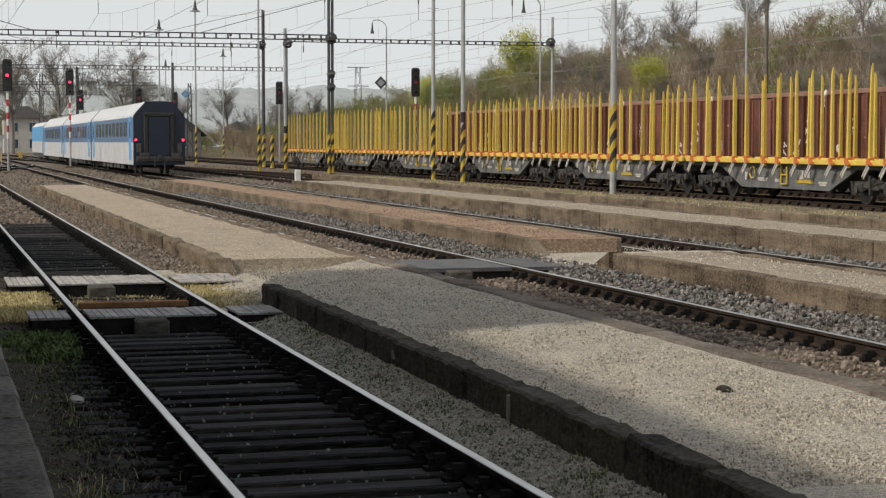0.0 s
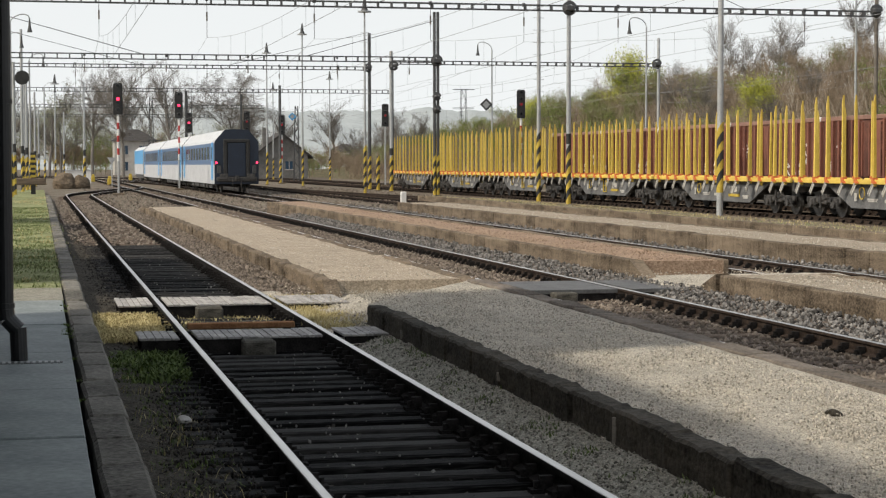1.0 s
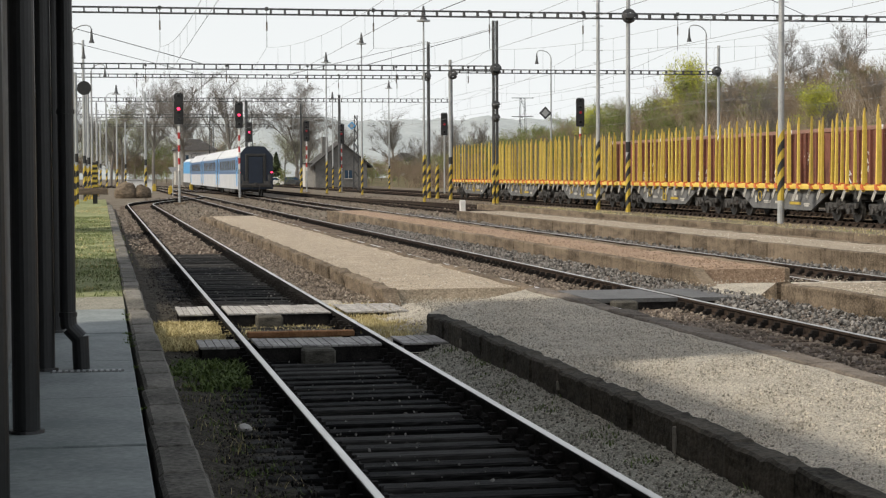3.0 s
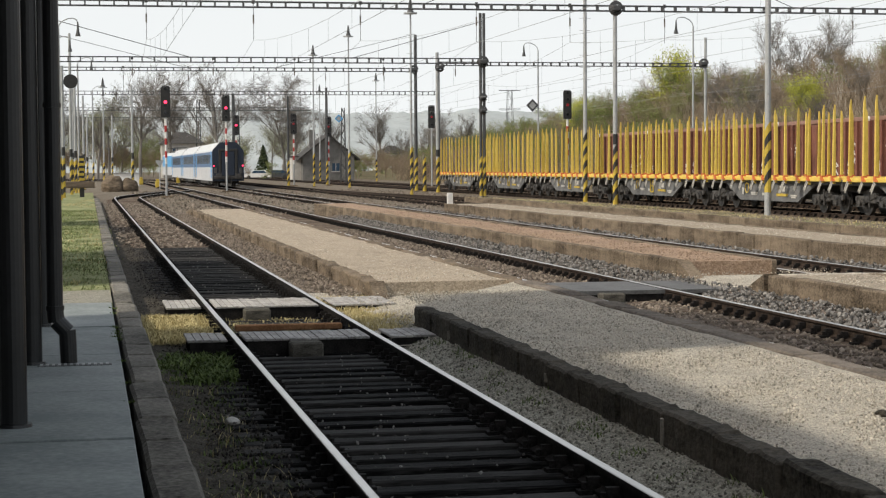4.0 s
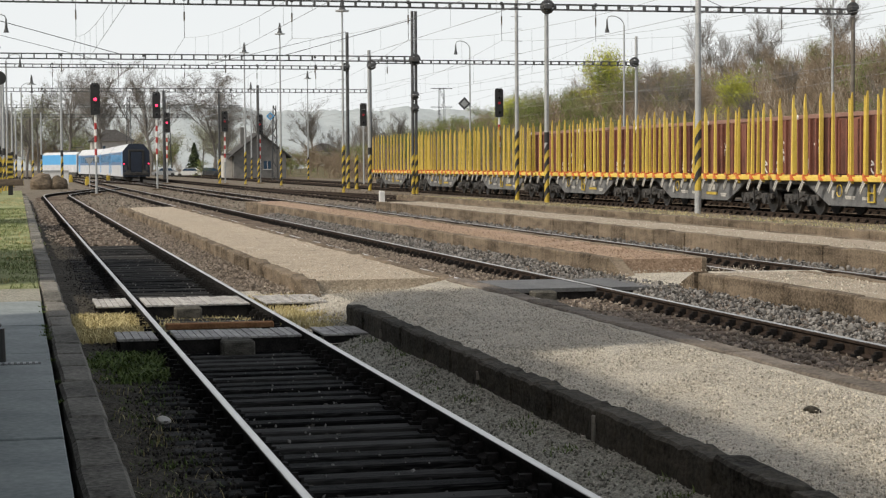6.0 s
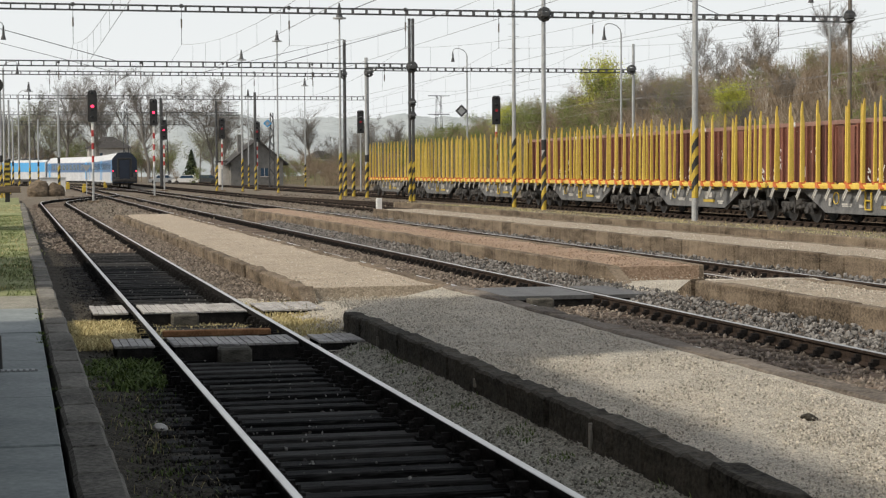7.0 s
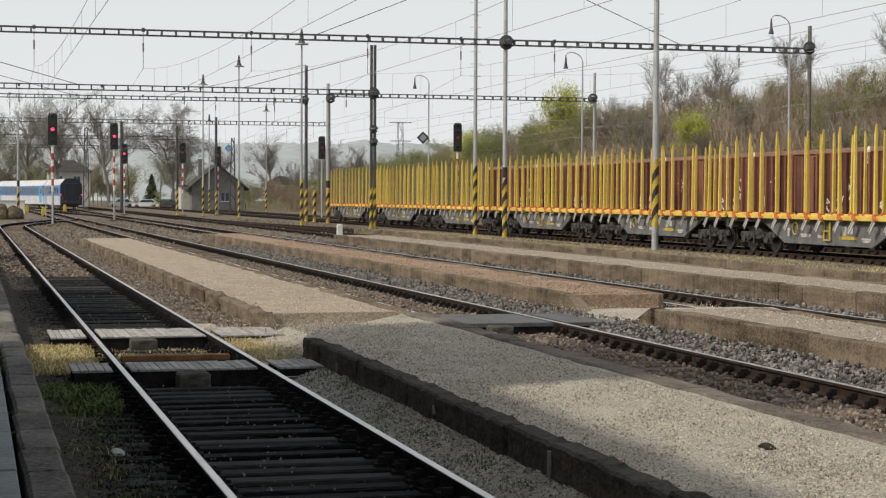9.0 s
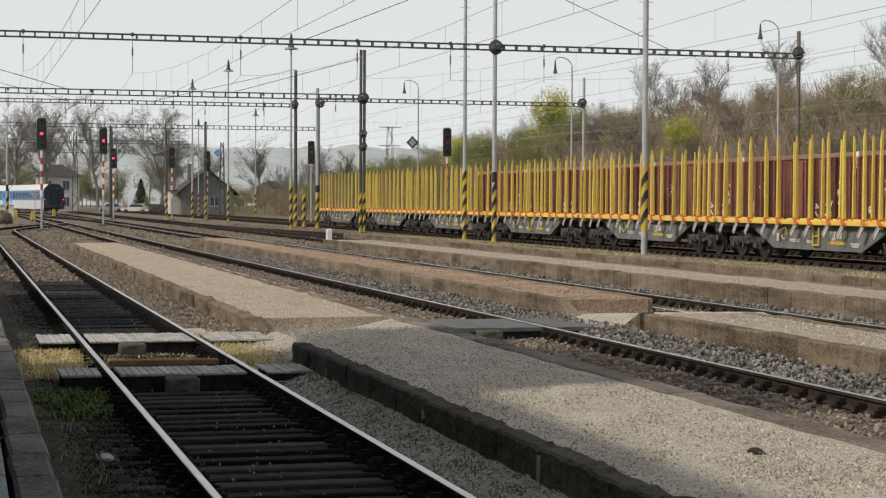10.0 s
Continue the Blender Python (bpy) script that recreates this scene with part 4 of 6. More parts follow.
def beam(y, x0, x1, z, label, deep=0.24, bay=0.64, r=0.028):
    """A ladder-like portal beam across the tracks."""
    t = thing("portal_beam", label, "portal beam", "catenary portals", at=(0, y, z))
    for s in (-1, 1):
        for e in (-1, 1):
            part("chord", box(x0, x1, e * 0.13 - r * 0.7, e * 0.13 + r * 0.7, s * deep / 2 - r, s * deep / 2 + r), STEEL_DARK, t)
    one = mesh_of("batten", box(-0.035, 0.035, -0.15, 0.15, -deep / 2 + r, deep / 2 - r), STEEL_DARK)
    x = x0
    while x <= x1:
        o = part("batten", one, STEEL_DARK, t)
        o.matrix_basis = pose(x, 0, 0)
        x += bay
    return t


def clamp(x, y, z, r, label="dark bolted ring clamp on a mast"):
    t = thing("mast_clamp", label, "clamp", "mast clamps", at=(x, y, z))
    k = 14
    part("ring", poly_wire("ring", [(r * math.cos(6.2832 * i / k), 0, r * math.sin(6.2832 * i / k)) for i in range(k)], 0.10, STEEL_DARK, True), STEEL_DARK, t)
    part("plate", box(-r * 0.8, r * 0.8, -0.2, 0.2, -r * 0.5, r * 0.5, 0.04), STEEL_DARK, t)
    return t


# portal over the near end
mast(24.5, 81.3, 15.0, 0.118, GALV, "grey tubular catenary mast with striped foot", band=2.9, cap=BLACK)
beam(81.3, -9, 40.2, 9.16, "long dark ladder beam spanning all tracks")
clamp(24.5, 81.15, 9.16, 0.26)
mast(40.3, 81.3, 10.55, 0.105, POLE_BROWN, "weathered brown mast carrying a portal beam", band=0, taper=0.95)
clamp(40.2, 81.12, 9.3, 0.24)
# second portal on a twin mast
tw = mast(23.89, 108, 11.35, 0.098, STEEL_DARK, "twin dark steel mast with striped foot", band=2.6, taper=0.95)
mast(24.11, 108, 11.35, 0.098, STEEL_DARK, "twin dark steel mast with striped foot", band=2.6, taper=0.95)
beam(108, -9, 23.9, 8.25, "dark ladder beam ending at a twin mast", deep=0.3, bay=0.72)
clamp(24.0, 107.8, 8.2, 0.28)
clamp(24.0, 107.8, 6.0, 0.18)
clamp(24.0, 107.8, 5.2, 0.18)
# third portal
mast(24.45, 124.8, 10.0, 0.125, GALV, "short grey mast with striped foot", band=2.6, taper=0.95, cap=BLACK)
mast(44.5, 124.8, 11.2, 0.11, GALV, "pale concrete mast holding a portal beam", band=0, taper=0.95)
beam(124.8, 24.5, 44.5, 9.05, "thin dark ladder beam over the sidings")
clamp(24.6, 124.6, 8.8, 0.26)
clamp(44.3, 124.6, 9.15, 0.28)
# fourth portal
mast(24.75, 135, 12.0, 0.135, STEEL_DARK, "dark steel mast with striped foot", band=2.4, taper=0.9)
beam(135, -9, 24.7, 9.15, "dark ladder beam over the running tracks")
clamp(24.6, 134.8, 9.2, 0.25)
# portals farther on
mast(37.4, 190, 12.5, 0.12, STEEL_DARK, "thin dark mast of a far portal", band=0)
beam(190, -6, 37.4, 9.65, "far dark ladder beam across the station throat", deep=0.36)
beam(232, -14, 28.5, 9.3, "distant ladder beam over bending tracks", deep=0.36)
beam(255, -20, 24, 8.7, "distant ladder beam before the trees", deep=0.36)
mast(28.4, 215, 11.5, 0.2, STEEL_DARK, "dark distant mast beside the hut", band=0)
mast(18.5, 232, 11.5, 0.22, STEEL_DARK, "dark lattice-like mast far along the line", band=0)

# lamp posts
mast(24.3, 61.45, 16.0, 0.122, GALV, "tall grey steel lamp mast with worn stripes", band=3.6, foot=0.9, steps=True, name="lamp_mast", group="lamp posts", taper=0.7)
mast(24.7, 87.2, 16.0, 0.11, GALV, "tall grey steel lamp mast with climbing rungs", band=3.5, steps=True, name="lamp_mast", group="lamp posts", taper=0.7)
mast(20.9, 115.7, 12.0, 0.095, GALV, "slender grey mast with rungs and floodlight", band=3.2, steps=True, lamp="bell", name="lamp_mast", group="lamp posts", taper=0.6)
mast(23.0, 158.7, 13.6, 0.10, GALV, "slender grey floodlight mast with striped foot", band=3.2, lamp="bell", name="lamp_mast", group="lamp posts", taper=0.6)
mast(21.4, 171.5, 12.7, 0.10, GALV, "slender grey floodlight mast with striped foot", band=3.2, lamp="bell", name="lamp_mast", group="lamp posts", taper=0.6)
mast(35.3, 220, 12.6, 0.10, GALV, "distant grey lamp post", band=3.0, lamp="bell", name="lamp_mast", group="lamp posts", taper=0.6)
mast(29.5, 230, 11.6, 0.10, GALV, "distant grey lamp post", band=3.0, lamp="bell", name="lamp_mast", group="lamp posts", taper=0.6)
mast(31.9, 125, 10.2, 0.075, GALV, "grey lamp post with hooked arm", band=0, lamp="hook", face=-1, name="lamp_post", group="lamp posts", taper=0.6)
mast(34.9, 100, 10.0, 0.075, GALV, "grey lamp post with hooked arm", band=0, lamp="hook", face=-1, name="lamp_post", group="lamp posts", taper=0.6)
mast(41.0, 85, 10.9, 0.075, GALV, "grey lamp post with hooked arm", band=0, lamp="hook", face=-1, name="lamp_post", group="lamp posts", taper=0.6)
for x, y, h, lamp, face in ((-1.5, 100, 9.6, "hook", 1), (-2.1, 118, 9.9, "hook", 1), (-0.7, 140, 9.9, "hook", 1), (0.5, 182, 9.6, "hook", 1), (1.6, 190, 10.4, "bell", 1)):
    mast(x, y, h, 0.09, GALV, "grey platform lamp post with bell lamp", band=2.6, lamp=lamp, face=face, name="lamp_post", group="lamp posts", taper=0.7)
for x, y, h in ((3.6, 150, 8.8), (-1.45, 108, 8.0), (-1.1, 120, 10.8), (-1.9, 128, 9.0), (-1.2, 150, 8.5), (-0.4, 165, 8.5), (2.8, 215, 8.2), (-0.1, 205, 8.2), (-0.9, 132, 8.0)):
    mast(x, y, h, 0.105, GALV, "grey mast with black and yellow striped foot", band=2.7, cap=BLACK, taper=0.8)

# signals
signal(4.98, 117.5, 5.05, "tall black signal showing red on a banded post")
signal(10.6, 140, 5.4, "tall black signal showing red on a banded post")
signal(15.0, 184.7, 5.1, "black signal with a red light on a thin post")
signal(20.3, 179, 5.1, "black signal with a faint red light", lens=LAMP_DIM)
signal(24.1, 181, 4.85, "black signal with a faint red light", lens=LAMP_DIM)
signal(30.4, 158, 5.2, "black signal above the stake wagons", lens=LAMP_DIM, banded=False)
signal(33.8, 124, 5.1, "black signal above the stake wagons", lens=LAMP_DIM)
for x, y in ((20.1, 179), (24.3, 181), (25.0, 131)):
    mast(x - 0.35, y, 9.0 if y > 170 else 2.6, 0.13, STEEL_DARK, "dark mast with black and yellow striped foot", band=2.5)


# ---- wires ----
def wire(name, label, pts, r=0.012, mat=None):
    """A hanging wire as one square bar through its points."""
    return tagged(new(name, poly_wire(name, pts, r, mat or WIRE)), label, "wire", "overhead wires")


WIRE = material("dull_copper_wire", (0.16, 0.165, 0.165), (0.25, 0.255, 0.255), 3, 0.6, 0)


def catenary(x, stops, z_top=7.55, z_low=5.75, sag=1.15):
    for a, b in zip(stops, stops[1:]):
        t = thing("overhead_line", "contact wire hung by droppers from a sagging cable", "overhead line", "overhead wires")
        n = max(6, int((b - a) / 5))
        up = [(x, a + (b - a) * i / n, z_top - sag * (1 - (2 * i / n - 1) ** 2)) for i in range(n + 1)]
        part("carrier_cable", poly_wire("carrier_cable", up, 0.008, WIRE), WIRE, t)
        part("contact_wire", tube((x, a, z_low), (x, b, z_low), 0.008, n=3), WIRE, t)
        for p in up[1:-1]:
            part("dropper", tube(p, (x, p[1], z_low), 0.0045, n=3), WIRE, t)


STOPS = [20, 81.3, 135, 190, 232]
for x in (T1 + 0.4, T2, T3, T4 + 0.2, 22.3):
    catenary(x, STOPS)
for x in (T6, 36.5):
    catenary(x, [30, 81.3, 124.8, 190], z_top=7.7, z_low=6.1, sag=1.0)
for y, z in ((81.3, 9.05), (135, 9.05), (190, 9.5), (108, 8.1)):
    for x in (T1 + 0.4, T2, T3, T4 + 0.2, 22.3) + ((T6, 36.5) if y == 81.3 else ()):
        t = thing("line_hanger", "insulated hanger rod below a portal beam", "hanger", "line hangers", at=(x, y, z))
        part("rod", tube((0, 0, -1.5 if y != 108 else -0.8), (0, 0, 0.25), 0.013, n=5), STEEL_DARK, t)
        part("insulator", tube((0, 0, -0.75), (0, 0, -0.35), 0.036, n=8), POLE_BROWN, t, "brown ribbed insulator")
        part("top_knob", tube((0, 0, 0.15), (0, 0, 0.32), 0.07, n=8), STEEL_DARK, t)
# stay cables between portals and side feeder wires
wire("stay_cable", "tie rod from a mast head down to its beam", [(24.5, 81.3, 13.0), (33.4, 81.3, 9.3)], 0.02, STEEL_DARK)
wire("stay_cable", "tie rod from a mast head down to its beam", [(24.5, 81.3, 13.0), (15.4, 81.3, 9.3)], 0.02, STEEL_DARK)
wire("stay_cable", "tie rod from a mast head down to its beam", [(24.0, 108, 10.7), (15.9, 108, 8.4)], 0.022, STEEL_DARK)
wire("stay_cable", "tie rod of the second portal", [(-9, 108, 12.5), (6.1, 108, 8.4)], 0.025, STEEL_DARK)
wire("stay_cable", "tie rod of the fourth portal", [(-6, 135, 12.6), (7.2, 135, 9.3)], 0.022, STEEL_DARK)
wire("stay_cable", "tie rod of the fourth portal", [(24.7, 135, 11.9), (14, 135, 9.3)], 0.02, STEEL_DARK)
for dz, dx in ((0, 0), (-0.75, 0.4)):
    pts = [(46 + dx, 40 + i * 16, 7.4 + dz - 0.5 * math.sin(math.pi * ((i % 3) / 3))) for i in range(11)]
    wire("feeder_wire", "feeder wire along the wooded bank", pts, 0.010)


# ---- station side: paving, kerb, columns, buildings ----
def paving():
    p = thing("pavement", "grey concrete paving slabs of the station platform", "pavement", kind="structure")
    part("bedding", box(-9, 0.25, -12, 22.6, -0.3, 0.085), BALLAST_DARK, p)
    us = [-6, -4.2, -2, 0.2, 2.4, 4.6, 6.8, 9.0, 11.17, 13.6, 15.35, 16.3, 16.95, 19.2, 22.6]
    for a, b in zip(us, us[1:]):
        for x0, x1 in ((-2.6, -1.2), (-1.2, 0.262)):
            o = part("paving_slab", box(x0 + 0.006, x1 - 0.006, a + 0.008, b - 0.008, 0.0, 0.12, 0.008), PAVING, p)
            o.matrix_basis = pose(0, 0, random.uniform(-0.006, 0.006))
    g = thing("drain_grate", "narrow dark drainage channel across the paving", "drain grate", at=(0, 15.45, 0.1))
    part("frame", box(-0.45, 0.17, -0.07, 0.07, -0.05, 0.026), STEEL_DARK, g)
    for i in range(12):
        part("bar", box(-0.43 + i * 0.05, -0.405 + i * 0.05, -0.06, 0.06, 0.026, 0.034), GALV, g)


paving()


def kerb():
    k = thing("kerb", "weathered concrete platform kerb stones", "kerb", kind="structure")
    rnd = random.Random(3)
    shapes = []
    for i in range(5):
        bm = box(-0.13, 0.13, -0.494, 0.494, -0.42, 0.0, 0.025)
        for v in bm.verts:
            v.co += Vector((noise.noise(v.co * 4 + Vector((i * 3, 0, 0))), 0, noise.noise(v.co * 5 + Vector((0, i * 4, 0))))) * 0.018
        shapes.append(mesh_of("kerb_stone", bm, KERB))
    y = 3.0
    while y < 104:
        o = part("kerb_stone", rnd.choice(shapes), KERB, k)
        far = 0.0 if y < 22 else -0.05
        o.matrix_basis = pose(0.425 + rnd.uniform(-.006, .006), y + 0.5, 0.135 + far + rnd.uniform(-.006, .006), 0, rnd.uniform(-1, 1), rnd.uniform(-.4, .4))
        y += 1.0


kerb()


def column(y, r=0.088):
    t = thing("canopy_column", "slim black painted round canopy column", "column", "canopy columns", at=(-0.5, y, 0.12))
    part("shaft", tube((0, 0, 0), (0, 0, 3.75), r, r * 0.95, 20), COLUMN, t)
    part("foot_plate", tube((0, 0, 0), (0, 0, 0.025), r * 1.35, r * 1.3, 20), COLUMN, t)


for y in (4.25, 8.0, 11.83, 15.61, 19.4):
    column(y)
t = thing("drainpipe", "black metal drainpipe with an elbow at its foot", "drainpipe", at=(0, 15.64, 0.12))
part("pipe", tube((-0.30, 0, 0.42), (-0.30, 0, 3.7), 0.068, n=16), COLUMN, t)
bend = bmesh.new()
for p, q in (((-0.30, 0, 0.45), (-0.29, 0, 0.36)), ((-0.29, 0, 0.37), (-0.20, 0, 0.27)), ((-0.20, 0, 0.29), (-0.19, 0, 0.005))):
    add_tube(bend, p, q, 0.072, n=16)
part("elbow", bend, COLUMN, t)
for z in (0.46, 2.2):
    part("clamp", tube((-0.30, 0, z), (-0.30, 0, z + 0.04), 0.079, n=16), COLUMN, t)

b = thing("station_building", "plain dark station building with canopy and unseen shade blocks", "building")
# This wall takes the dark grey plaster to stand in for canopy shade.
part("wall", box(-9.5, -0.82, -30, 19.5, 0.09, 3.86), PLASTER_GREY, b, "closing wall in grey chosen dark for its shade")
part("canopy_roof", box(-9.5, 0.05, -30, 19.0, 3.87, 4.1), ROOF_DARK, b, "flat canopy roof")
# Unseen upper blocks, added to throw shadow over the tracks and gravel platform.
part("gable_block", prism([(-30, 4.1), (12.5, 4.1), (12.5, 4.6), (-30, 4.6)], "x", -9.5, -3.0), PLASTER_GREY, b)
part("tall_shade_block", box(-4.6, -1.4, 13.2, 19.6, 4.1, 8.4), PLASTER_GREY, b)
part("tower_roof", prism([(-4.9, 8.4), (-1.1, 8.4), (-3.0, 9.6)], "y", 13.0, 19.8), ROOF_DARK, b)
# Two sheds out of view, added to cast shadow bands across the first track.
s = thing("platform_shed", "unseen plain shed added to shade the near track", "shed")
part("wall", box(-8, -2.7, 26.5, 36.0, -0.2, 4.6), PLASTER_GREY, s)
part("roof", prism([(-8.4, 4.6), (-2.4, 4.6), (-5.4, 6.4)], "y", 26.2, 36.3), ROOF_DARK, s)
s = thing("platform_shed", "small unseen shed added to shade the track farther on", "shed")
part("wall", box(-8, -3.4, 54, 58.0, -0.2, 4.6), PLASTER_GREY, s)
part("roof", prism([(-8.4, 4.6), (-3.2, 4.6), (-5.6, 6.2)], "y", 53.8, 58.2), ROOF_DARK, s)


# ---- grassy verge beyond the paving ----
def sheet(name, label, x0, x1, y0, y1, step, zf, mat, kind="structure", category="ground"):
    nx, ny = max(2, int((x1 - x0) / step)), max(2, int((y1 - y0) / step))
    verts = [(x0 + (x1 - x0) * i / nx, y0 + (y1 - y0) * j / ny, 0) for j in range(ny + 1) for i in range(nx + 1)]
    verts = [(x, y, zf(x, y)) for x, y, z in verts]
    w = nx + 1
    faces = [(j * w + i, j * w + i + 1, (j + 1) * w + i + 1, (j + 1) * w + i) for j in range(ny) for i in range(nx)]
    return tagged(new(name, raw_mesh(name, verts, faces, mat)), label, category, kind=kind)


sheet("grass_verge", "patchy spring grass beside the kerb", -14, 0.28, 22.6, 128, 0.5, lambda x, y: 0.05 + 0.04 * noise.noise((x, y, 3)), GRASS_GROUND)
sheet("gravel_path", "worn gravel crossing path between the platforms", 3.15, 6.3, 18.5, 26.5, 0.2,
      lambda x, y: -0.10 + 0.17 * min(1, max(0, (x - 3.3) / 1.2)) * max(0, 1 - abs(y - 22.6) / 4.2) + 0.02 * noise.noise((x * 3, y * 3, 1)), GRAVEL)
sheet("gravel_path", "worn gravel crossing path between the platforms", 8.55, 12.0, 22.6, 28.6, 0.2,
      lambda x, y: -0.10 + 0.22 * min(1, max(0, (x - 8.6) / 0.9)) * max(0, 1 - abs(y - 25.4) / 3.4) + 0.02 * noise.noise((x * 3, y * 3, 1)), GRAVEL)


def side_z(x, y):
    """The gravel banks up from the rail's foot to the mossy edging; past the platform it lies flat."""
    up = max(0.0, min(1.0, (x - 3.12) / 0.55)) * (1.0 if y < 20 else max(0.25, 1 - (y - 20) / 3))
    return -0.165 + 0.15 * up + 0.02 * noise.noise((x * 3, y * 3, 4))


sheet("side_gravel_bed", "grey gravel strip between rail and platform edge", 3.09, 3.74, 5, 46, 0.08, lambda x, y: side_z(x, y), SIDE_GRAVEL)
sheet("brown_gravel_bank", "brown stony slope against the broken platform edge", 3.05, 4.0, 25.2, 74, 0.15, lambda x, y: -0.175 + 0.14 * max(0, min(1, (x - 3.15) / 0.75)) + 0.03 * noise.noise((x * 3, y * 3, 14)), BALLAST)
sheet("verge_soil", "dark soil and rubble heaped against the kerb", 0.5, 1.16, 4, 60, 0.1, lambda x, y: -0.175 + 0.06 * max(0, (0.95 - x) / 0.45) + 0.035 * noise.noise((x * 4, y * 4, 6)), VERGE_SOIL)
sheet("gravel_patch", "worn grey gravel patch between paving and grass", -5, 0.27, 22.62, 25.2, 0.2, lambda x, y: 0.115 - 0.02 * (y - 22.6) / 2.6 + 0.012 * noise.noise((x * 3, y * 3, 9)), SIDE_GRAVEL)


# ---- crossing boards ----
def boards(label, y0, y1, spans, group, mat, front=0.22, stump=None):
    for a, b in spans:
        t = thing("crossing_board", label, "crossing board", group, at=(0, y0, 0))
        n = max(2, int((b - a) / 0.075)) if mat is PLANK else 1
        for i in range(n):
            w = (b - a) / n
            part("board", box(a + i * w + 0.004, a + (i + 1) * w - 0.004, 0, y1 - y0, -0.055 if mat is not PLANK else -0.024, random.uniform(-.005, .005), 0.004), mat, t)
        part("bearer", box(a + 0.03, b - 0.03, 0.015, 0.09, -0.055 - front, -0.056 if mat is not PLANK else -0.025), NEAR_BLACK, t, "dark timber bearer")
        part("bearer", box(a + 0.03, b - 0.03, y1 - y0 - 0.09, y1 - y0 - 0.015, -0.055 - front, -0.056 if mat is not PLANK else -0.025), NEAR_BLACK, t, "dark timber bearer")
    if stump:
        t = thing("timber_stump", "squared weathered timber stump under the boards", "timber stump", at=(stump, y0, 0))
        part("block", box(-0.17, 0.17, -0.28, -0.002, -0.3, -0.02, 0.02), STUMP_WOOD, t)


boards("pale weathered ribbed crossing boards over the track", 23.05, 24.4, ((1.58, 2.92), (0.95, 1.40), (3.12, 3.95)), "crossing boards", PLANK, stump=2.1)
boards("pale weathered ribbed crossing boards over the track", 18.6, 19.45, ((1.58, 2.90), (0.98, 1.40), (3.12, 3.62)), "crossing boards", PLANK, stump=2.2)
# Deck grey is taken darker for the shade that lies on the plate.
DECK = material("dark_grey_shaded_deck", (0.06, 0.06, 0.06), (0.13, 0.13, 0.127), 3, 0.7, 0.3)
boards("dark grey crossing plate over the second track, darkened for shade", 24.4, 26.3, ((6.80, 8.10), (8.32, 9.05), (6.1, 6.58)), "crossing plates", DECK, front=0.2, stump=7.25)
t = thing("rusty_beam", "rusty steel beam lying between the rails", "steel beam", at=(2.25, 20.55, -0.07))
part("beam", box(-0.62, 0.62, -0.06, 0.06, -0.02, 0.05, 0.01), RUST_BRIGHT, t)


# ---- loose stones, pebbles and grass ----
def scatter(name, label, mat, spots, sizes, seed, squash=0.7, category="stones"):
    """Many small angular stones in one mesh."""
    rnd = random.Random(seed)
    base = bmesh.new()
    bmesh.ops.create_icosphere(base, subdivisions=1, radius=1.0)
    co = [v.co.copy() for v in base.verts]
    fa = [[v.index for v in f.verts] for f in base.faces]
    base.free()
    co8 = [Vector(c) for c in ((1, 0, 0), (-1, 0, 0), (0, 1, 0), (0, -1, 0), (0, 0, 1), (0, 0, -1))]
    fa8 = [(0, 2, 4), (2, 1, 4), (1, 3, 4), (3, 0, 4), (2, 0, 5), (1, 2, 5), (3, 1, 5), (0, 3, 5)]
    verts, faces = [], []
    for x, y, z in spots:
        sz = rnd.uniform(*sizes)
        big = sz > 0.03
        m = Euler((rnd.uniform(0, 6), rnd.uniform(0, 6), rnd.uniform(0, 6))).to_matrix() @ Matrix.Diagonal((sz * rnd.uniform(.7, 1.3), sz * rnd.uniform(.7, 1.2), sz * squash * rnd.uniform(.6, 1.2)))
        k = len(verts)
        for c in (co if big else co8):
            p = m @ (c * rnd.uniform(0.75, 1.15))
            verts.append((x + p.x, y + p.y, z + p.z))
        faces += [tuple(k + i for i in f) for f in (fa if big else fa8)]
    return tagged(new(name, raw_mesh(name, verts, faces, mat)), label, category, kind="stuff")


def spots(n, x0, x1, y0, y1, z0, z1, seed, power=1.0):
    rnd = random.Random(seed)
    return [(rnd.uniform(x0, x1), y0 + (y1 - y0) * rnd.random() ** power, rnd.uniform(z0, z1)) for i in range(n)]


def island(mat, dark, light):
    """Vary the tone from stone to stone."""
    n, l = mat.node_tree.nodes, mat.node_tree.links
    geo, ramp = n.new("ShaderNodeNewGeometry"), n.new("ShaderNodeValToRGB")
    ramp.color_ramp.elements[0].color, ramp.color_ramp.elements[1].color = (*dark, 1), (*light, 1)
    l.new(geo.outputs["Random Per Island"], ramp.inputs[0])
    l.new(ramp.outputs[0], n["Principled BSDF"].inputs["Base Color"])


for m, d, li in ((STONE_GREY, (0.05, 0.048, 0.045), (0.31, 0.295, 0.275)), (STONE_DARK, (0.012, 0.011, 0.010), (0.10, 0.09, 0.08)),
                 (PEBBLE, (0.19, 0.172, 0.14), (0.74, 0.675, 0.565)), (SIDE_STONE, (0.10, 0.095, 0.078), (0.48, 0.455, 0.385)), (RED_PEBBLE, (0.2, 0.14, 0.1), (0.44, 0.33, 0.24)), (GRASS_GREEN, (0.045, 0.07, 0.022), (0.16, 0.21, 0.065)), (VERGE_GREEN, (0.10, 0.125, 0.05), (0.29, 0.33, 0.15)),
                 (GRASS_DRY, (0.34, 0.28, 0.12), (0.66, 0.57, 0.32)), (STONE_BROWN, (0.085, 0.07, 0.055), (0.32, 0.27, 0.22))):
    island(m, d, li)

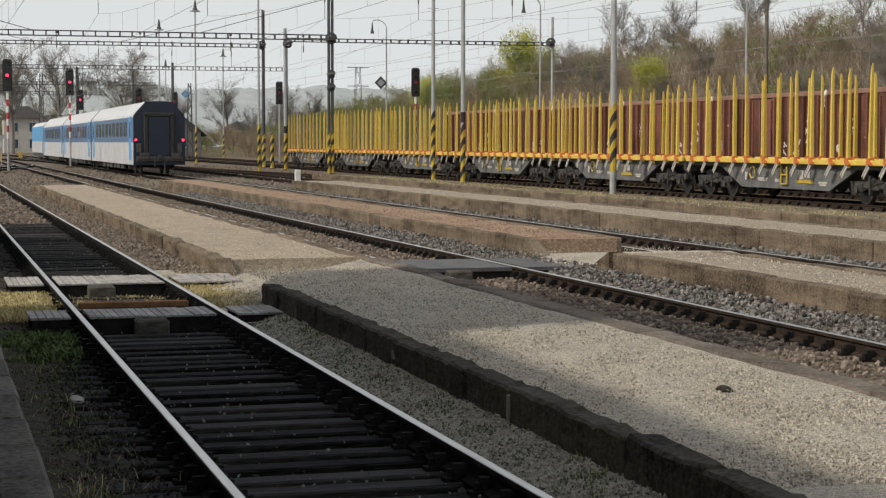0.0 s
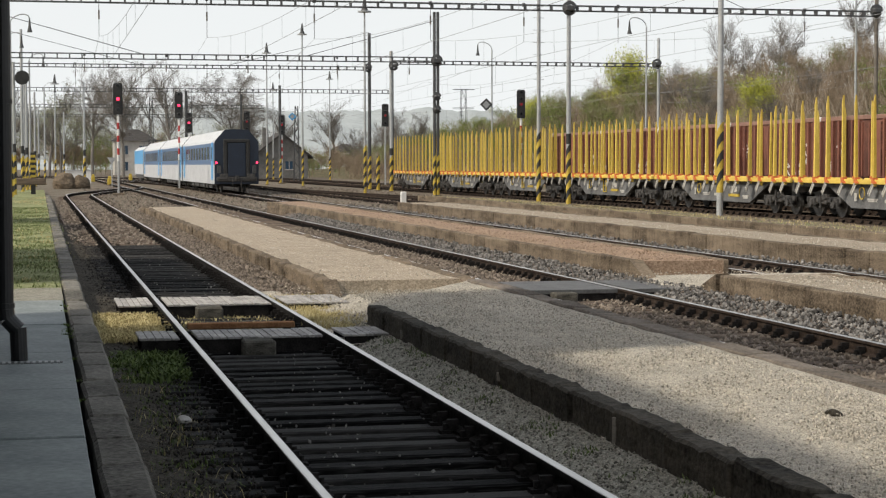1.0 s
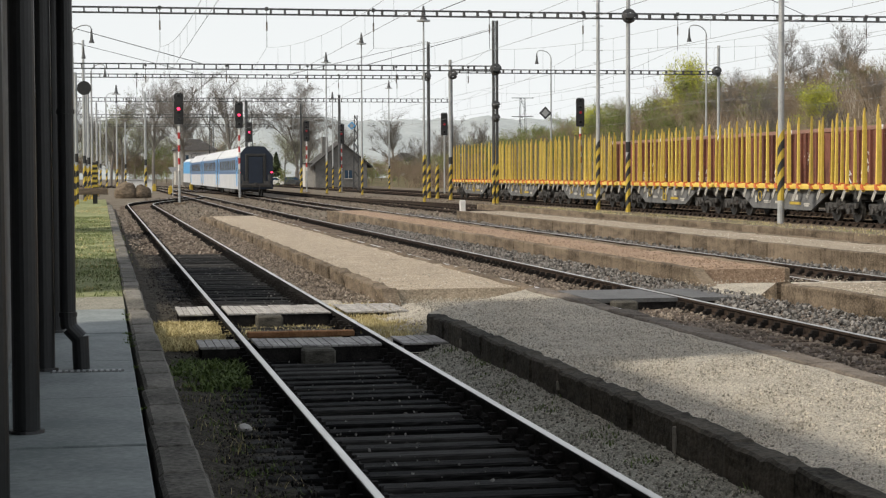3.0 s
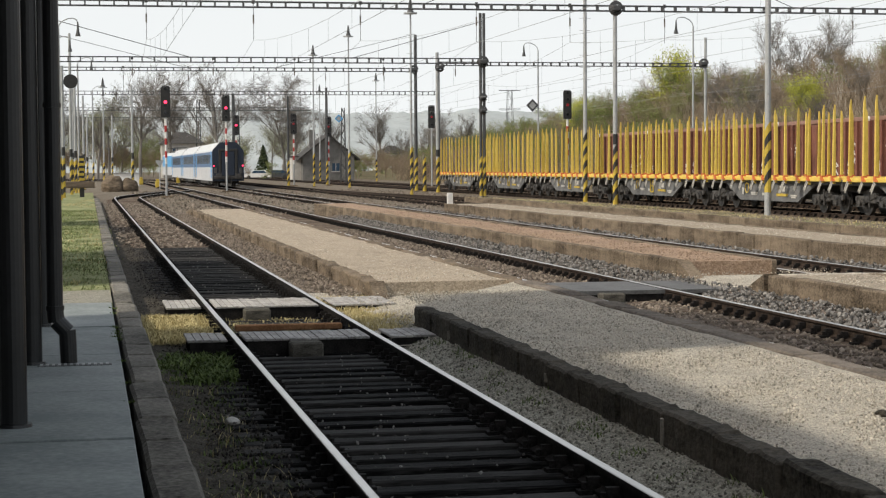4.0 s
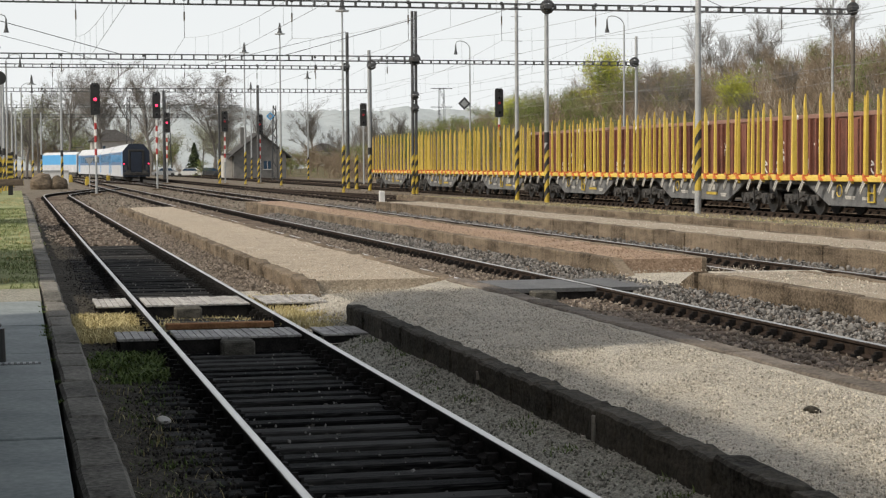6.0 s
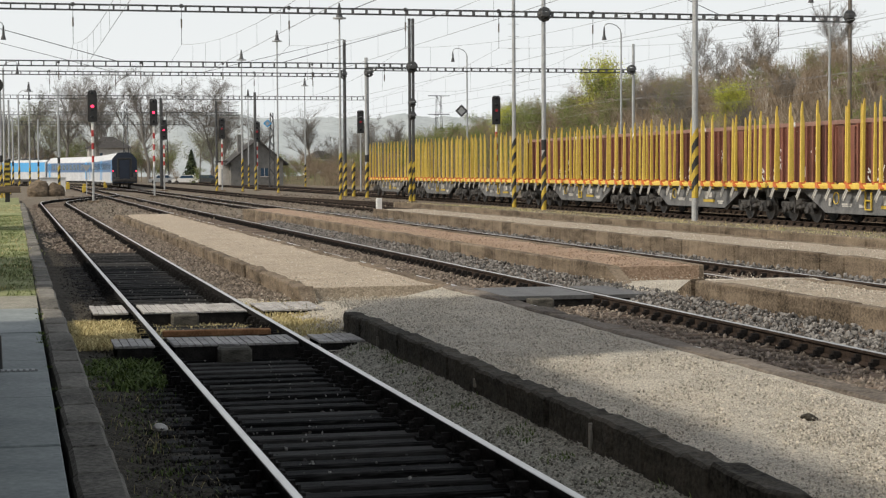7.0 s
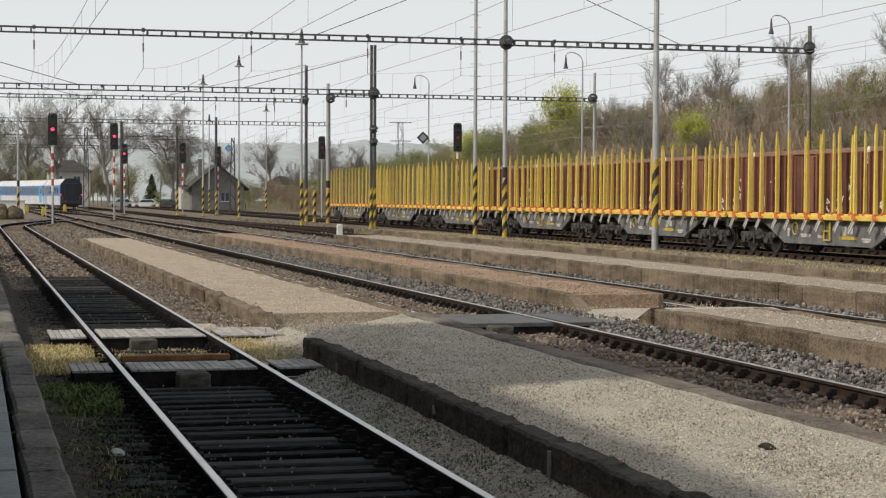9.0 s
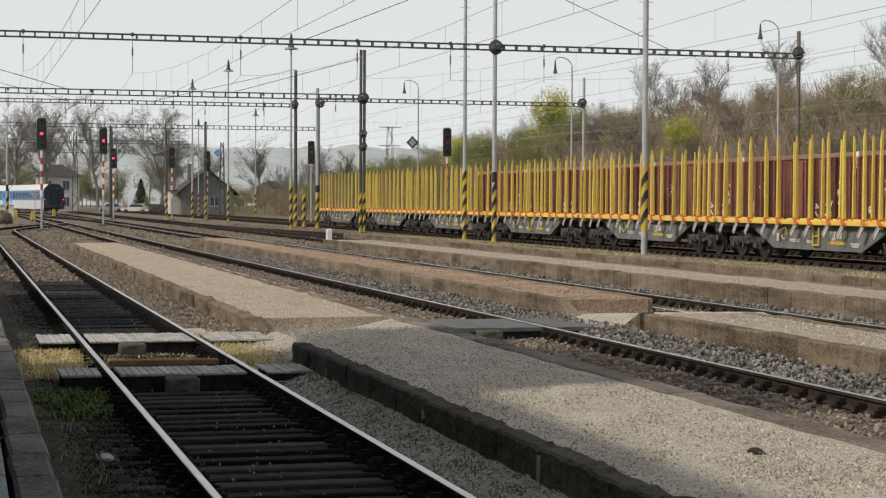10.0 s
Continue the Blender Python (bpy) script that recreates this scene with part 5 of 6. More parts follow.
def shoulder_z(x):
    return -0.15 + 0.17 * max(0.0, min(1.0, (x - 8.35) / 0.75))


sheet("ballast_shoulder", "grey ballast banked against a platform wall", 8.28, 9.17, 9, 66, 0.12, lambda x, y: shoulder_z(x) - 0.01 + 0.02 * noise.noise((x * 4, y * 4, 17)), BALLAST)


def strip_z(x):
    return 0.155 - 0.29 * (x - 19.45) / 5.65


scatter("ballast_stones", "coarse grey ballast stones beside the second track", STONE_GREY, [(x, y, shoulder_z(x) + z) for x, y, z in spots(13000, 8.32, 9.14, 13, 64, -0.02, 0.03, 1, 1.5)], (0.016, 0.038), 1)
scatter("ballast_stones", "coarse grey ballast stones beside the third track", STONE_GREY, spots(6500, 13.2, 14.1, 24, 80, -0.19, -0.03, 2, 1.4), (0.022, 0.048), 2)
scatter("ballast_stones", "brown ballast between the rails of the second track", STONE_BROWN, spots(13000, 5.98, 8.1, 10, 55, -0.18, -0.145, 3, 1.4), (0.014, 0.04), 3)
scatter("dark_stones", "dark stones along the near track", STONE_DARK, spots(9000, 1.15, 3.1, 8, 60, -0.262, -0.20, 4, 1.8), (0.012, 0.035), 4)
scatter("pale_chips", "pale stone chips strewn on the dark sleepers", STONE_GREY, spots(900, 1.0, 3.1, 8, 44, -0.165, -0.155, 44, 1.3), (0.005, 0.017), 44)
scatter("side_gravel", "grey gravel beside the mossy edging", SIDE_STONE, [(x, y, side_z(x, y) + 0.004) for x, y, z in spots(12000, 3.12, 3.64, 7.5, 45, 0, 0, 5, 1.5)], (0.006, 0.018), 5)
scatter("verge_stones", "dark rubble between kerb and rail", STONE_DARK, spots(11000, 0.6, 1.3, 8, 60, -0.185, -0.145, 6, 1.8), (0.006, 0.02), 6)
scatter("pebbles", "pale loose pebbles on the gravel platform", PEBBLE, spots(36000, 3.8, 5.66, 7.5, 22.5, 0.170, 0.192, 7, 1.4), (0.004, 0.0125), 7)
scatter("pebbles", "pale loose pebbles on the far gravel platform", PEBBLE, spots(2600, 4.1, 5.8, 25, 60, 0.145, 0.165, 8, 1.4), (0.008, 0.018), 8)
scatter("pebbles", "pale loose pebbles on the crossing path", PEBBLE, spots(1500, 3.4, 6.0, 20, 25.5, -0.06, 0.06, 9), (0.007, 0.016), 9)
scatter("pebbles", "pebbles on the reddish platform", RED_PEBBLE, spots(4500, 9.4, 10.7, 27.2, 60, 0.24, 0.262, 10, 1.4), (0.008, 0.022), 10)
scatter("pebbles", "pale pebbles on the narrow sandy platform", PEBBLE, spots(3500, 9.4, 10.7, 12, 23.2, 0.24, 0.26, 34), (0.006, 0.016), 34)
scatter("pebbles", "pale loose pebbles on the second crossing path", PEBBLE, spots(1400, 8.9, 11.8, 23.4, 27.4, 0.0, 0.10, 11), (0.007, 0.016), 11)
scatter("yard_stones", "loose stones strewn over the far yard", STONE_BROWN, spots(6000, 3.2, 24, 72, 150, -0.17, -0.12, 12), (0.03, 0.075), 12)
scatter("bank_stones", "brown stones on the slope below the broken edging", STONE_BROWN, [(x, y, -0.165 + 0.14 * max(0, min(1, (x - 3.15) / 0.75))) for x, y, z in spots(6000, 3.1, 3.85, 25.4, 72, 0, 0, 33, 1.4)], (0.012, 0.035), 33)
scatter("yard_stones", "ballast along the bending track", STONE_BROWN, spots(4000, 0.7, 3.7, 44, 100, -0.19, -0.15, 13), (0.03, 0.06), 13)
scatter("strip_stones", "small stones on the dry earth strip", STONE_BROWN, [(x, y, strip_z(x)) for x, y, z in spots(3000, 19.6, 25, 38, 91, 0, 0, 14, 1.3)], (0.01, 0.03), 14)
scatter("pebbles", "pebbles on the sandy platform", PEBBLE, spots(2600, 14.35, 16, 26, 70, 0.24, 0.26, 15, 1.3), (0.008, 0.018), 15)
t = thing("white_stone", "pale angular stone lying beside the rail", "stone", at=(1.05, 13.6, -0.14))
bm = bmesh.new()
bmesh.ops.create_icosphere(bm, subdivisions=2, radius=0.045)
for v in bm.verts:
    v.co = Vector((v.co.x * 1.3, v.co.y, v.co.z * 0.8)) * (1 + 0.35 * noise.noise(v.co * 20))
part("stone", bm, PLASTER, t)


def grass(name, label, mat, spot_list, height, seed, lean=0.5, width=0.006):
    rnd = random.Random(seed)
    verts, faces = [], []
    for x, y, z in spot_list:
        h, a, l = rnd.uniform(*height), rnd.uniform(0, 6.28), rnd.uniform(0, lean)
        dx, dy = math.cos(a), math.sin(a)
        w = width * rnd.uniform(.7, 1.4)
        k = len(verts)
        verts += [(x - dy * w, y + dx * w, z), (x + dy * w, y - dx * w, z), (x + dx * h * l * 0.4 + dy * w * .7, y + dy * h * l * 0.4 - dx * w * .7, z + h * 0.6),
                  (x + dx * h * l * 0.4 - dy * w * .7, y + dy * h * l * 0.4 + dx * w * .7, z + h * 0.6), (x + dx * h * l, y + dy * h * l, z + h)]
        faces += [(k, k + 1, k + 2, k + 3), (k + 3, k + 2, k + 4)]
    return tagged(new(name, raw_mesh(name, verts, faces, mat)), label, "grass", kind="stuff")


def clumps(n, per, x0, x1, y0, y1, z, spread, seed):
    rnd, out = random.Random(seed), []
    for i in range(n):
        cx, cy = rnd.uniform(x0, x1), rnd.uniform(y0, y1)
        out += [(cx + rnd.gauss(0, spread), cy + rnd.gauss(0, spread), z) for j in range(per)]
    return out


grass("green_weeds", "leafy green weeds growing between kerb and rail", GRASS_GREEN, clumps(70, 46, 0.66, 1.42, 16.2, 18.7, -0.17, 0.08, 1), (0.01, 0.075), 1, lean=2.4, width=0.011)
grass("green_weeds", "low weeds spreading beside the kerb", GRASS_GREEN, clumps(60, 20, 0.6, 1.2, 9.5, 16.5, -0.17, 0.09, 21), (0.01, 0.05), 21, lean=2.0, width=0.005)
grass("dry_stalks", "thin dry stalks among the kerb rubble", GRASS_DRY, clumps(30, 10, 0.6, 1.1, 9, 17, -0.17, 0.08, 22), (0.03, 0.09), 22, lean=2.0, width=0.0025)
grass("dry_grass", "dry yellow grass in the crossing", GRASS_DRY, clumps(170, 70, 0.64, 1.44, 19.6, 23.0, -0.13, 0.09, 2), (0.02, 0.075), 2, lean=1.6)
grass("dry_grass", "dry yellow grass between the rails", GRASS_DRY, clumps(40, 40, 1.65, 2.9, 20.3, 23.2, -0.19, 0.08, 3), (0.02, 0.06), 3, lean=1.2)
grass("dry_grass", "dry yellow grass at the platform foot", GRASS_DRY, clumps(90, 50, 3.1, 3.9, 19.8, 25.0, -0.10, 0.09, 4), (0.03, 0.09), 4, lean=1.1)
grass("green_weeds", "sparse weeds along the mossy edging", GRASS_GREEN, [(x, y, side_z(x, y)) for x, y, z in clumps(34, 22, 3.35, 3.66, 8.0, 20, 0, 0.05, 5) if x < 3.64], (0.01, 0.045), 5, lean=1.5, width=0.004)
grass("verge_grass", "spring grass on the verge", VERGE_GREEN, clumps(1300, 34, -3.5, 0.2, 25.0, 75, 0.03, 0.16, 6), (0.02, 0.08), 6, lean=1.4, width=0.009)
grass("verge_grass", "yellowed grass on the verge", GRASS_DRY, clumps(160, 24, -3.5, 0.25, 25.5, 100, 0.03, 0.2, 7), (0.03, 0.09), 7, lean=1.4, width=0.010)
grass("strip_grass", "thin dry grass on the earth strip", GRASS_DRY, [(x, y, strip_z(x) - 0.02) for x, y, z in clumps(260, 16, 19.6, 25.0, 36, 91, 0, 0.25, 31)], (0.03, 0.10), 31, lean=1.3, width=0.008)
grass("strip_grass", "sparse green tufts on the earth strip", VERGE_GREEN, [(x, y, strip_z(x) - 0.02) for x, y, z in clumps(160, 14, 19.6, 25.0, 36, 91, 0, 0.2, 32)], (0.02, 0.08), 32, lean=1.3, width=0.008)
grass("moss_tufts", "tufts along the kerb joint", GRASS_GREEN, clumps(12, 22, 0.24, 0.3, 12, 22, 0.11, 0.025, 9), (0.008, 0.03), 9, lean=1.6)


# ---- trees ----
def tree_meshes(seed, height, bark, leaf, spread=0.55, levels=5, kids=(3, 5), leaf_n=0, leaf_size=0.16, trunk=0.16, droop=0.0, low=0.25, upright=0.3):
    """Trunk and limbs as one mesh, twigs and leaves as the crown."""
    rnd = random.Random(seed)
    tv, tf, cv, cf, ends = [], [], [], [], []

    def seg(vs, fs, p, q, r0, r1, n):
        d = (q - p).normalized()
        a = d.orthogonal().normalized()
        b = d.cross(a)
        k = len(vs)
        for c, r in ((p, r0), (q, r1)):
            for i in range(n):
                an = 2 * math.pi * i / n
                vs.append(c + a * (r * math.cos(an)) + b * (r * math.sin(an)))
        for i in range(n):
            fs.append((k + i, k + (i + 1) % n, k + n + (i + 1) % n, k + n + i))

    def grow(p, d, length, r, level):
        n = 3 if level < levels else 2
        for i in range(n):
            q = p + d * (length / n)
            wob = Vector((rnd.gauss(0, 1), rnd.gauss(0, 1), rnd.gauss(0, 0.6))) * 0.09
            r1 = r * (1 - 0.35 * (i + 1) / n)
            if level <= 1:
                seg(tv, tf, p, q, r * (1 - 0.35 * i / n), r1, 6 if level == 0 else 4)
            else:
                seg(cv, cf, p, q, max(r * (1 - 0.35 * i / n), 0.008), max(r1, 0.006), 3)
            p, d = q, (d + wob + Vector((0, 0, -droop * level / levels))).normalized()
            if level < levels and (i > 0 or level > 0) and (level > 0 or (i + 1) / n > low):
                for j in range(rnd.randint(*kids) - (1 if level else 0)):
                    side = Vector((rnd.gauss(0, 1), rnd.gauss(0, 1), rnd.gauss(upright, 0.45))).normalized()
                    nd = (d * (1 - spread) + side * spread).normalized()
                    grow(p - d * rnd.uniform(0, length / n * 0.8), nd, length * rnd.uniform(0.42, 0.66), r1 * rnd.uniform(0.4, 0.6), level + 1)
            if level >= levels - 1:
                ends.append(p)

    grow(Vector((0, 0, -0.3)), Vector((rnd.gauss(0, .03), rnd.gauss(0, .03), 1)).normalized(), height * 0.62, trunk, 0)
    lv, lf = [], []
    if leaf_n and ends:
        for i in range(leaf_n):
            c = rnd.choice(ends) + Vector((rnd.gauss(0, 1), rnd.gauss(0, 1), rnd.gauss(0, 1))) * leaf_size * 1.6
            m = Euler((rnd.uniform(0, 6), rnd.uniform(0, 6), rnd.uniform(0, 6))).to_matrix()
            k, z = len(lv), leaf_size * rnd.uniform(0.5, 1.2)
            lv += [c + m @ Vector(q) * z for q in ((-.5, 0, 0), (0, -.35, .1), (.6, 0, 0), (0, .35, .1))]
            lf.append((k, k + 1, k + 2, k + 3))
    return raw_mesh("trunk", tv, tf, bark), raw_mesh("crown", cv, cf, bark), raw_mesh("leaves", lv, lf, leaf) if lf else None


def tree(name, label, meshes, category="tree", group="trees"):
    t = thing(name, label, category, group)
    part("trunk", meshes[0], None, t)
    part("crown", meshes[1], None, t)
    if meshes[2]:
        part("leaves", meshes[2], None, t)
    return t


for m, d, li in ((LEAF_OLIVE, (0.085, 0.12, 0.032), (0.26, 0.31, 0.095)), (LEAF_HAZED, (0.19, 0.20, 0.12), (0.37, 0.38, 0.26)), (LEAF_LIME, (0.30, 0.33, 0.04), (0.60, 0.62, 0.11)), (LEAF_BROWN, (0.15, 0.115, 0.075), (0.34, 0.27, 0.19)), (LEAF_DARK, (0.02, 0.03, 0.016), (0.06, 0.075, 0.035))):
    island(m, d, li)

kinds = {
    "brown": [tree("bare_shrub", "bare brown twiggy tree on the railway bank", tree_meshes(11 + i, 7.5, BARK_BROWN, LEAF_BROWN, 0.62, 3, (4, 5), 160, 0.12, 0.09, low=0.05, upright=0.45), group="bank trees") for i in range(3)],
    "olive": [tree("budding_tree", "olive green budding tree on the railway bank", tree_meshes(21 + i, 8.0, BARK_BROWN, LEAF_OLIVE, 0.62, 3, (3, 5), 2600, 0.17, 0.10, low=0.05, upright=0.35), group="bank trees") for i in range(3)],
    "lime": [tree("flowering_tree", "yellow-green flowering tree above the bank", tree_meshes(31, 10.0, BARK_BROWN, LEAF_LIME, 0.45, 3, (5, 6), 12000, 0.17, 0.14, low=0.12, upright=0.5), group="bank trees")],
    "bare": [tree("bare_tree", "tall leafless tree with fine branches", tree_meshes(41 + i, 19.0, BARK, LEAF_BROWN, 0.46, 5, (2, 4), 0, trunk=0.30, low=0.25, upright=0.45), group="background trees") for i in range(3)],
    "birch": [tree("birch_tree", "drooping leafless birch behind the tracks", tree_meshes(51, 17.0, BARK, LEAF_BROWN, 0.48, 5, (3, 4), 500, 0.2, trunk=0.24, droop=0.28, low=0.2, upright=0.35), group="background trees")],
    "thin": [tree("bare_tree", "slender pale leafless tree on the bank", tree_meshes(61 + i, 10.0, BARK, LEAF_BROWN, 0.45, 4, (3, 4), 0, trunk=0.09, low=0.3, upright=0.5), group="bank trees") for i in range(2)],
    "green": [tree("budding_tree", "green budding tree behind the verge, leaves paled for haze", tree_meshes(71 + i, 16.0, BARK, LEAF_HAZED, 0.5, 3, (4, 5), 3000, 0.30, trunk=0.25, low=0.05, upright=0.3), group="background trees") for i in range(2)],
}
used = {k: 0 for k in kinds}


def plant(kind, x, y, z, scale, rnd):
    v = kinds[kind]
    ob = v[used[kind] % len(v)]
    m = pose(x, y, z, 0, 0, rnd.uniform(0, 360))
    if used[kind] < len(v):
        ob.scale = (scale,) * 3
        ob.matrix_basis = m @ Matrix.Diagonal((scale, scale, scale, 1))
    else:
        c = copy_thing(ob, m)
        c.matrix_basis = m @ Matrix.Diagonal((scale, scale, scale, 1))
    used[kind] += 1


def bank_z(x, y):
    """The wooded bank right of the sidings."""
    f = max(0.0, min(1.0, (x - 39) / 22))
    fade = max(0.25, min(1.0, (330 - y) / 170))
    return GROUND_Z - 0.1 + (8.2 * f * f * (3 - 2 * f) + 1.2 * noise.noise((x * 0.06, y * 0.05, 2)) * f) * fade


sheet("wooded_bank", "leaf-littered slope of the wooded railway bank", 38, 140, 30, 330, 2.5, bank_z, BANK_SOIL)
rb = random.Random(77)
for i in range(84):
    y = 52 + 190 * (i / 84) ** 1.25 + rb.uniform(-2, 2)
    for row, (x0, s0) in enumerate(((44.5, 0.50), (51, 0.52), (58, 0.52))):
        x = x0 + rb.uniform(-2.5, 2.5)
        far = y / (x + 1)
        kind = rb.choice(("brown", "brown", "brown", "olive", "thin")) if far < 2.75 else rb.choice(("olive", "olive", "olive", "olive", "olive", "brown"))
        plant(kind, x, y, bank_z(x, y), s0 * rb.uniform(0.75, 1.2) * (0.85 if kind == "thin" and row else 1.0), rb)
plant("lime", 57.5, 170, 3.6, 0.92, rb)
plant("lime", 52, 186, 3.0, 0.55, rb)
plant("lime", 55, 196, 3.0, 0.6, rb)
plant("lime", 49.4, 118, 2.6, 0.52, rb)
def thicket(name, label, n, x0, x1, y0, y1, tall, seed, mat):
    """Single leaning twigs, each forked once, too many to count."""
    rnd, verts, faces = random.Random(seed), [], []

    def rod(p, q, r):
        d = (q - p).normalized()
        a = d.orthogonal().normalized()
        b, k = d.cross(a), len(verts)
        for c, w in ((p, r), (q, r * 0.45)):
            verts.extend(c + a * (w * math.cos(u)) + b * (w * math.sin(u)) for u in (0, 2.094, 4.189))
        faces.extend((k + i, k + (i + 1) % 3, k + 3 + (i + 1) % 3, k + 3 + i) for i in range(3))

    for i in range(n):
        x, y = rnd.uniform(x0, x1), y0 + (y1 - y0) * rnd.random() ** 1.3
        p = Vector((x, y, bank_z(x, y) - 0.1))
        h, r = rnd.uniform(*tall), rnd.uniform(0.012, 0.03)
        d = Vector((rnd.gauss(0, 0.3), rnd.gauss(0, 0.3), 1)).normalized()
        q = p + d * h * 0.5
        rod(p, q, r)
        for j in range(rnd.randint(2, 3)):
            e = (d + Vector((rnd.gauss(0, 0.45), rnd.gauss(0, 0.45), rnd.gauss(0, 0.25)))).normalized()
            m = q - d * rnd.uniform(0, h * 0.2)
            rod(m, m + e * h * rnd.uniform(0.3, 0.55), r * 0.65)
    tagged(new(name, raw_mesh(name, verts, faces, mat)), label, "undergrowth", kind="stuff")


TWIG = material("bank_twigs", (0.1, 0.08, 0.06), (0.4, 0.3, 0.2), 3, 0.9, 0)
TWIG_PALE = material("pale_bank_twigs", (0.2, 0.17, 0.13), (0.4, 0.36, 0.3), 3, 0.9, 0)
island(TWIG, (0.075, 0.055, 0.04), (0.30, 0.235, 0.17))
island(TWIG_PALE, (0.24, 0.205, 0.16), (0.46, 0.41, 0.34))
thicket("bramble_thicket", "dense brown leafless thicket on the railway bank", 21000, 40.5, 62, 48, 240, (1.6, 4.2), 91, TWIG)
thicket("pale_saplings", "pale dry saplings scattered through the thicket", 2600, 40.5, 58, 48, 150, (2.0, 4.6), 92, TWIG_PALE)
for x, y, s in ((62, 128, 0.8), (60, 150, 0.75), (63, 112, 0.8), (61, 140, 0.7), (60, 100, 0.65), (59, 92, 0.7)):
    plant("thin", x, y, bank_z(x, y), s * 0.85, rb)
# leafless trees behind the station throat
for x, y, s, k in ((9, 318, 1.0, "bare"), (13.5, 300, 0.95, "bare"), (21, 345, 0.95, "bare"), (24, 330, 1.02, "bare"), (32.5, 300, 0.98, "birch"), (17.5, 360, 0.9, "bare"),
                   (-1, 330, 0.8, "green"), (4, 345, 1.05, "green"), (1.5, 300, 0.85, "bare"), (-4, 310, 0.9, "bare"), (6.5, 360, 0.9, "green"), (-8, 340, 0.8, "green"),
                   (49, 300, 0.62, "bare"), (54, 285, 0.6, "bare"), (58, 290, 0.5, "bare"), (45, 330, 0.6, "bare"), (52, 262, 0.45, "bare"), (63, 300, 0.55, "bare"), (40, 350, 0.6, "bare"), (70, 330, 0.6, "green"), (76, 350, 0.6, "green")):
    plant(k, x, y, -0.2, s, rb)
for i in range(80):
    plant(rb.choice(("olive", "brown", "brown")), 33 + rb.uniform(0, 50), 252 + rb.uniform(0, 90), -0.2, rb.uniform(0.35, 0.75), rb)
for i in range(70):
    plant(rb.choice(("olive", "brown", "brown")), -24 + rb.uniform(0, 56), 338 + rb.uniform(0, 60), -0.2, rb.uniform(0.6, 1.15), rb)
for i in range(34):
    plant(rb.choice(("green", "olive")), -40 + i * 6 + rb.uniform(-3, 3), 430 + rb.uniform(0, 90), -0.2, rb.uniform(0.5, 0.8) if i % 2 else rb.uniform(0.7, 1.0), rb)
for x, y, s, k in ((38.5, 238, 0.5, "brown"), (40, 232, 0.42, "brown"), (42, 240, 0.55, "brown"), (43.5, 228, 0.4, "brown"), (37.5, 252, 0.6, "olive"), (45, 236, 0.5, "brown"), (47, 225, 0.42, "brown"), (44, 250, 0.7, "thin"), (48, 246, 0.75, "thin"), (39.5, 226, 0.25, "brown"), (41.5, 220, 0.25, "brown"), (26.2, 262, 0.4, "olive"), (23.5, 268, 0.35, "brown")):
    plant(k, x, y, -0.2, s, rb)
t = thing("conifer_tree", "dark conical spruce beside the far road", "tree", "background trees", at=(28.1, 292, -0.2))
part("trunk", tube((0, 0, 0), (0, 0, 5.6), 0.14, 0.02), BARK, t)
bm, rr = bmesh.new(), random.Random(4)
for i in range(420):
    h = rr.random() ** 1.3
    a, r = rr.uniform(0, 6.28), (1 - h) * 1.7 * rr.uniform(0.5, 1.1)
    p = Vector((r * math.cos(a), r * math.sin(a), 0.4 + 5.0 * h))
    q = p + Vector((math.cos(a) * 0.4, math.sin(a) * 0.4, -0.25))
    w = Vector((-math.sin(a), math.cos(a), 0)) * 0.22
    f = [bm.verts.new(c) for c in (p - w, q, p + w, p + Vector((0, 0, 0.3)))]
    bm.faces.new(f)
part("crown", bm, LEAF_DARK, t)


# ---- far buildings, hills and small yard things ----
def house(name, label, x0, x1, y, depth, eave, apex, wall, gable_front, windows, chimney=None):
    t = thing(name, label, "house", "far buildings", at=(0, y, -0.15))
    part("wall", box(x0, x1, 0, depth, 0, eave), wall, t)
    xm = (x0 + x1) / 2
    if gable_front:
        part("gable", prism([(x0, eave), (x1, eave), (xm, apex - 0.15)], "y", 0, depth), wall, t)
        for s in (-1, 1):
            e = x0 - 0.7 if s < 0 else x1 + 0.7
            sl = (apex - eave) / (xm - x0)
            part("roof", prism([(xm, apex), (e, eave - 0.7 * sl), (e, eave - 0.7 * sl - 0.22), (xm, apex - 0.25)], "y", -0.6, depth + 0.6), ROOF_DARK, t, "dark roof slope")
    else:
        bm = bmesh.new()
        vs = [bm.verts.new(c) for c in ((x0 - .5, -.5, eave), (x1 + .5, -.5, eave), (x1 + .5, depth + .5, eave), (x0 - .5, depth + .5, eave), (xm - 1, depth / 2, apex), (xm + 1, depth / 2, apex))]
        for f in ((0, 1, 5, 4), (1, 2, 5), (2, 3, 4, 5), (3, 0, 4), (3, 2, 1, 0)):
            bm.faces.new([vs[i] for i in f])
        part("roof", bm, ROOF_DARK, t, "dark hipped roof")
    for wx, wz, ww, wh in windows:
        w = part("window", box(wx - ww / 2, wx + ww / 2, -0.04, 0.03, wz, wz + wh), GLASS_DARK, t)
        part("window_frame", box(wx - 0.03, wx + 0.03, -0.06, -0.03, wz, wz + wh), PLASTER, w)
        part("window_sill", box(wx - ww / 2 - 0.1, wx + ww / 2 + 0.1, -0.12, 0.02, wz - 0.1, wz), PLASTER, w)
    if chimney:
        part("chimney", box(chimney - 0.4, chimney + 0.4, 2, 2.8, eave, apex + 0.7), PLASTER_GREY, t)
    return t


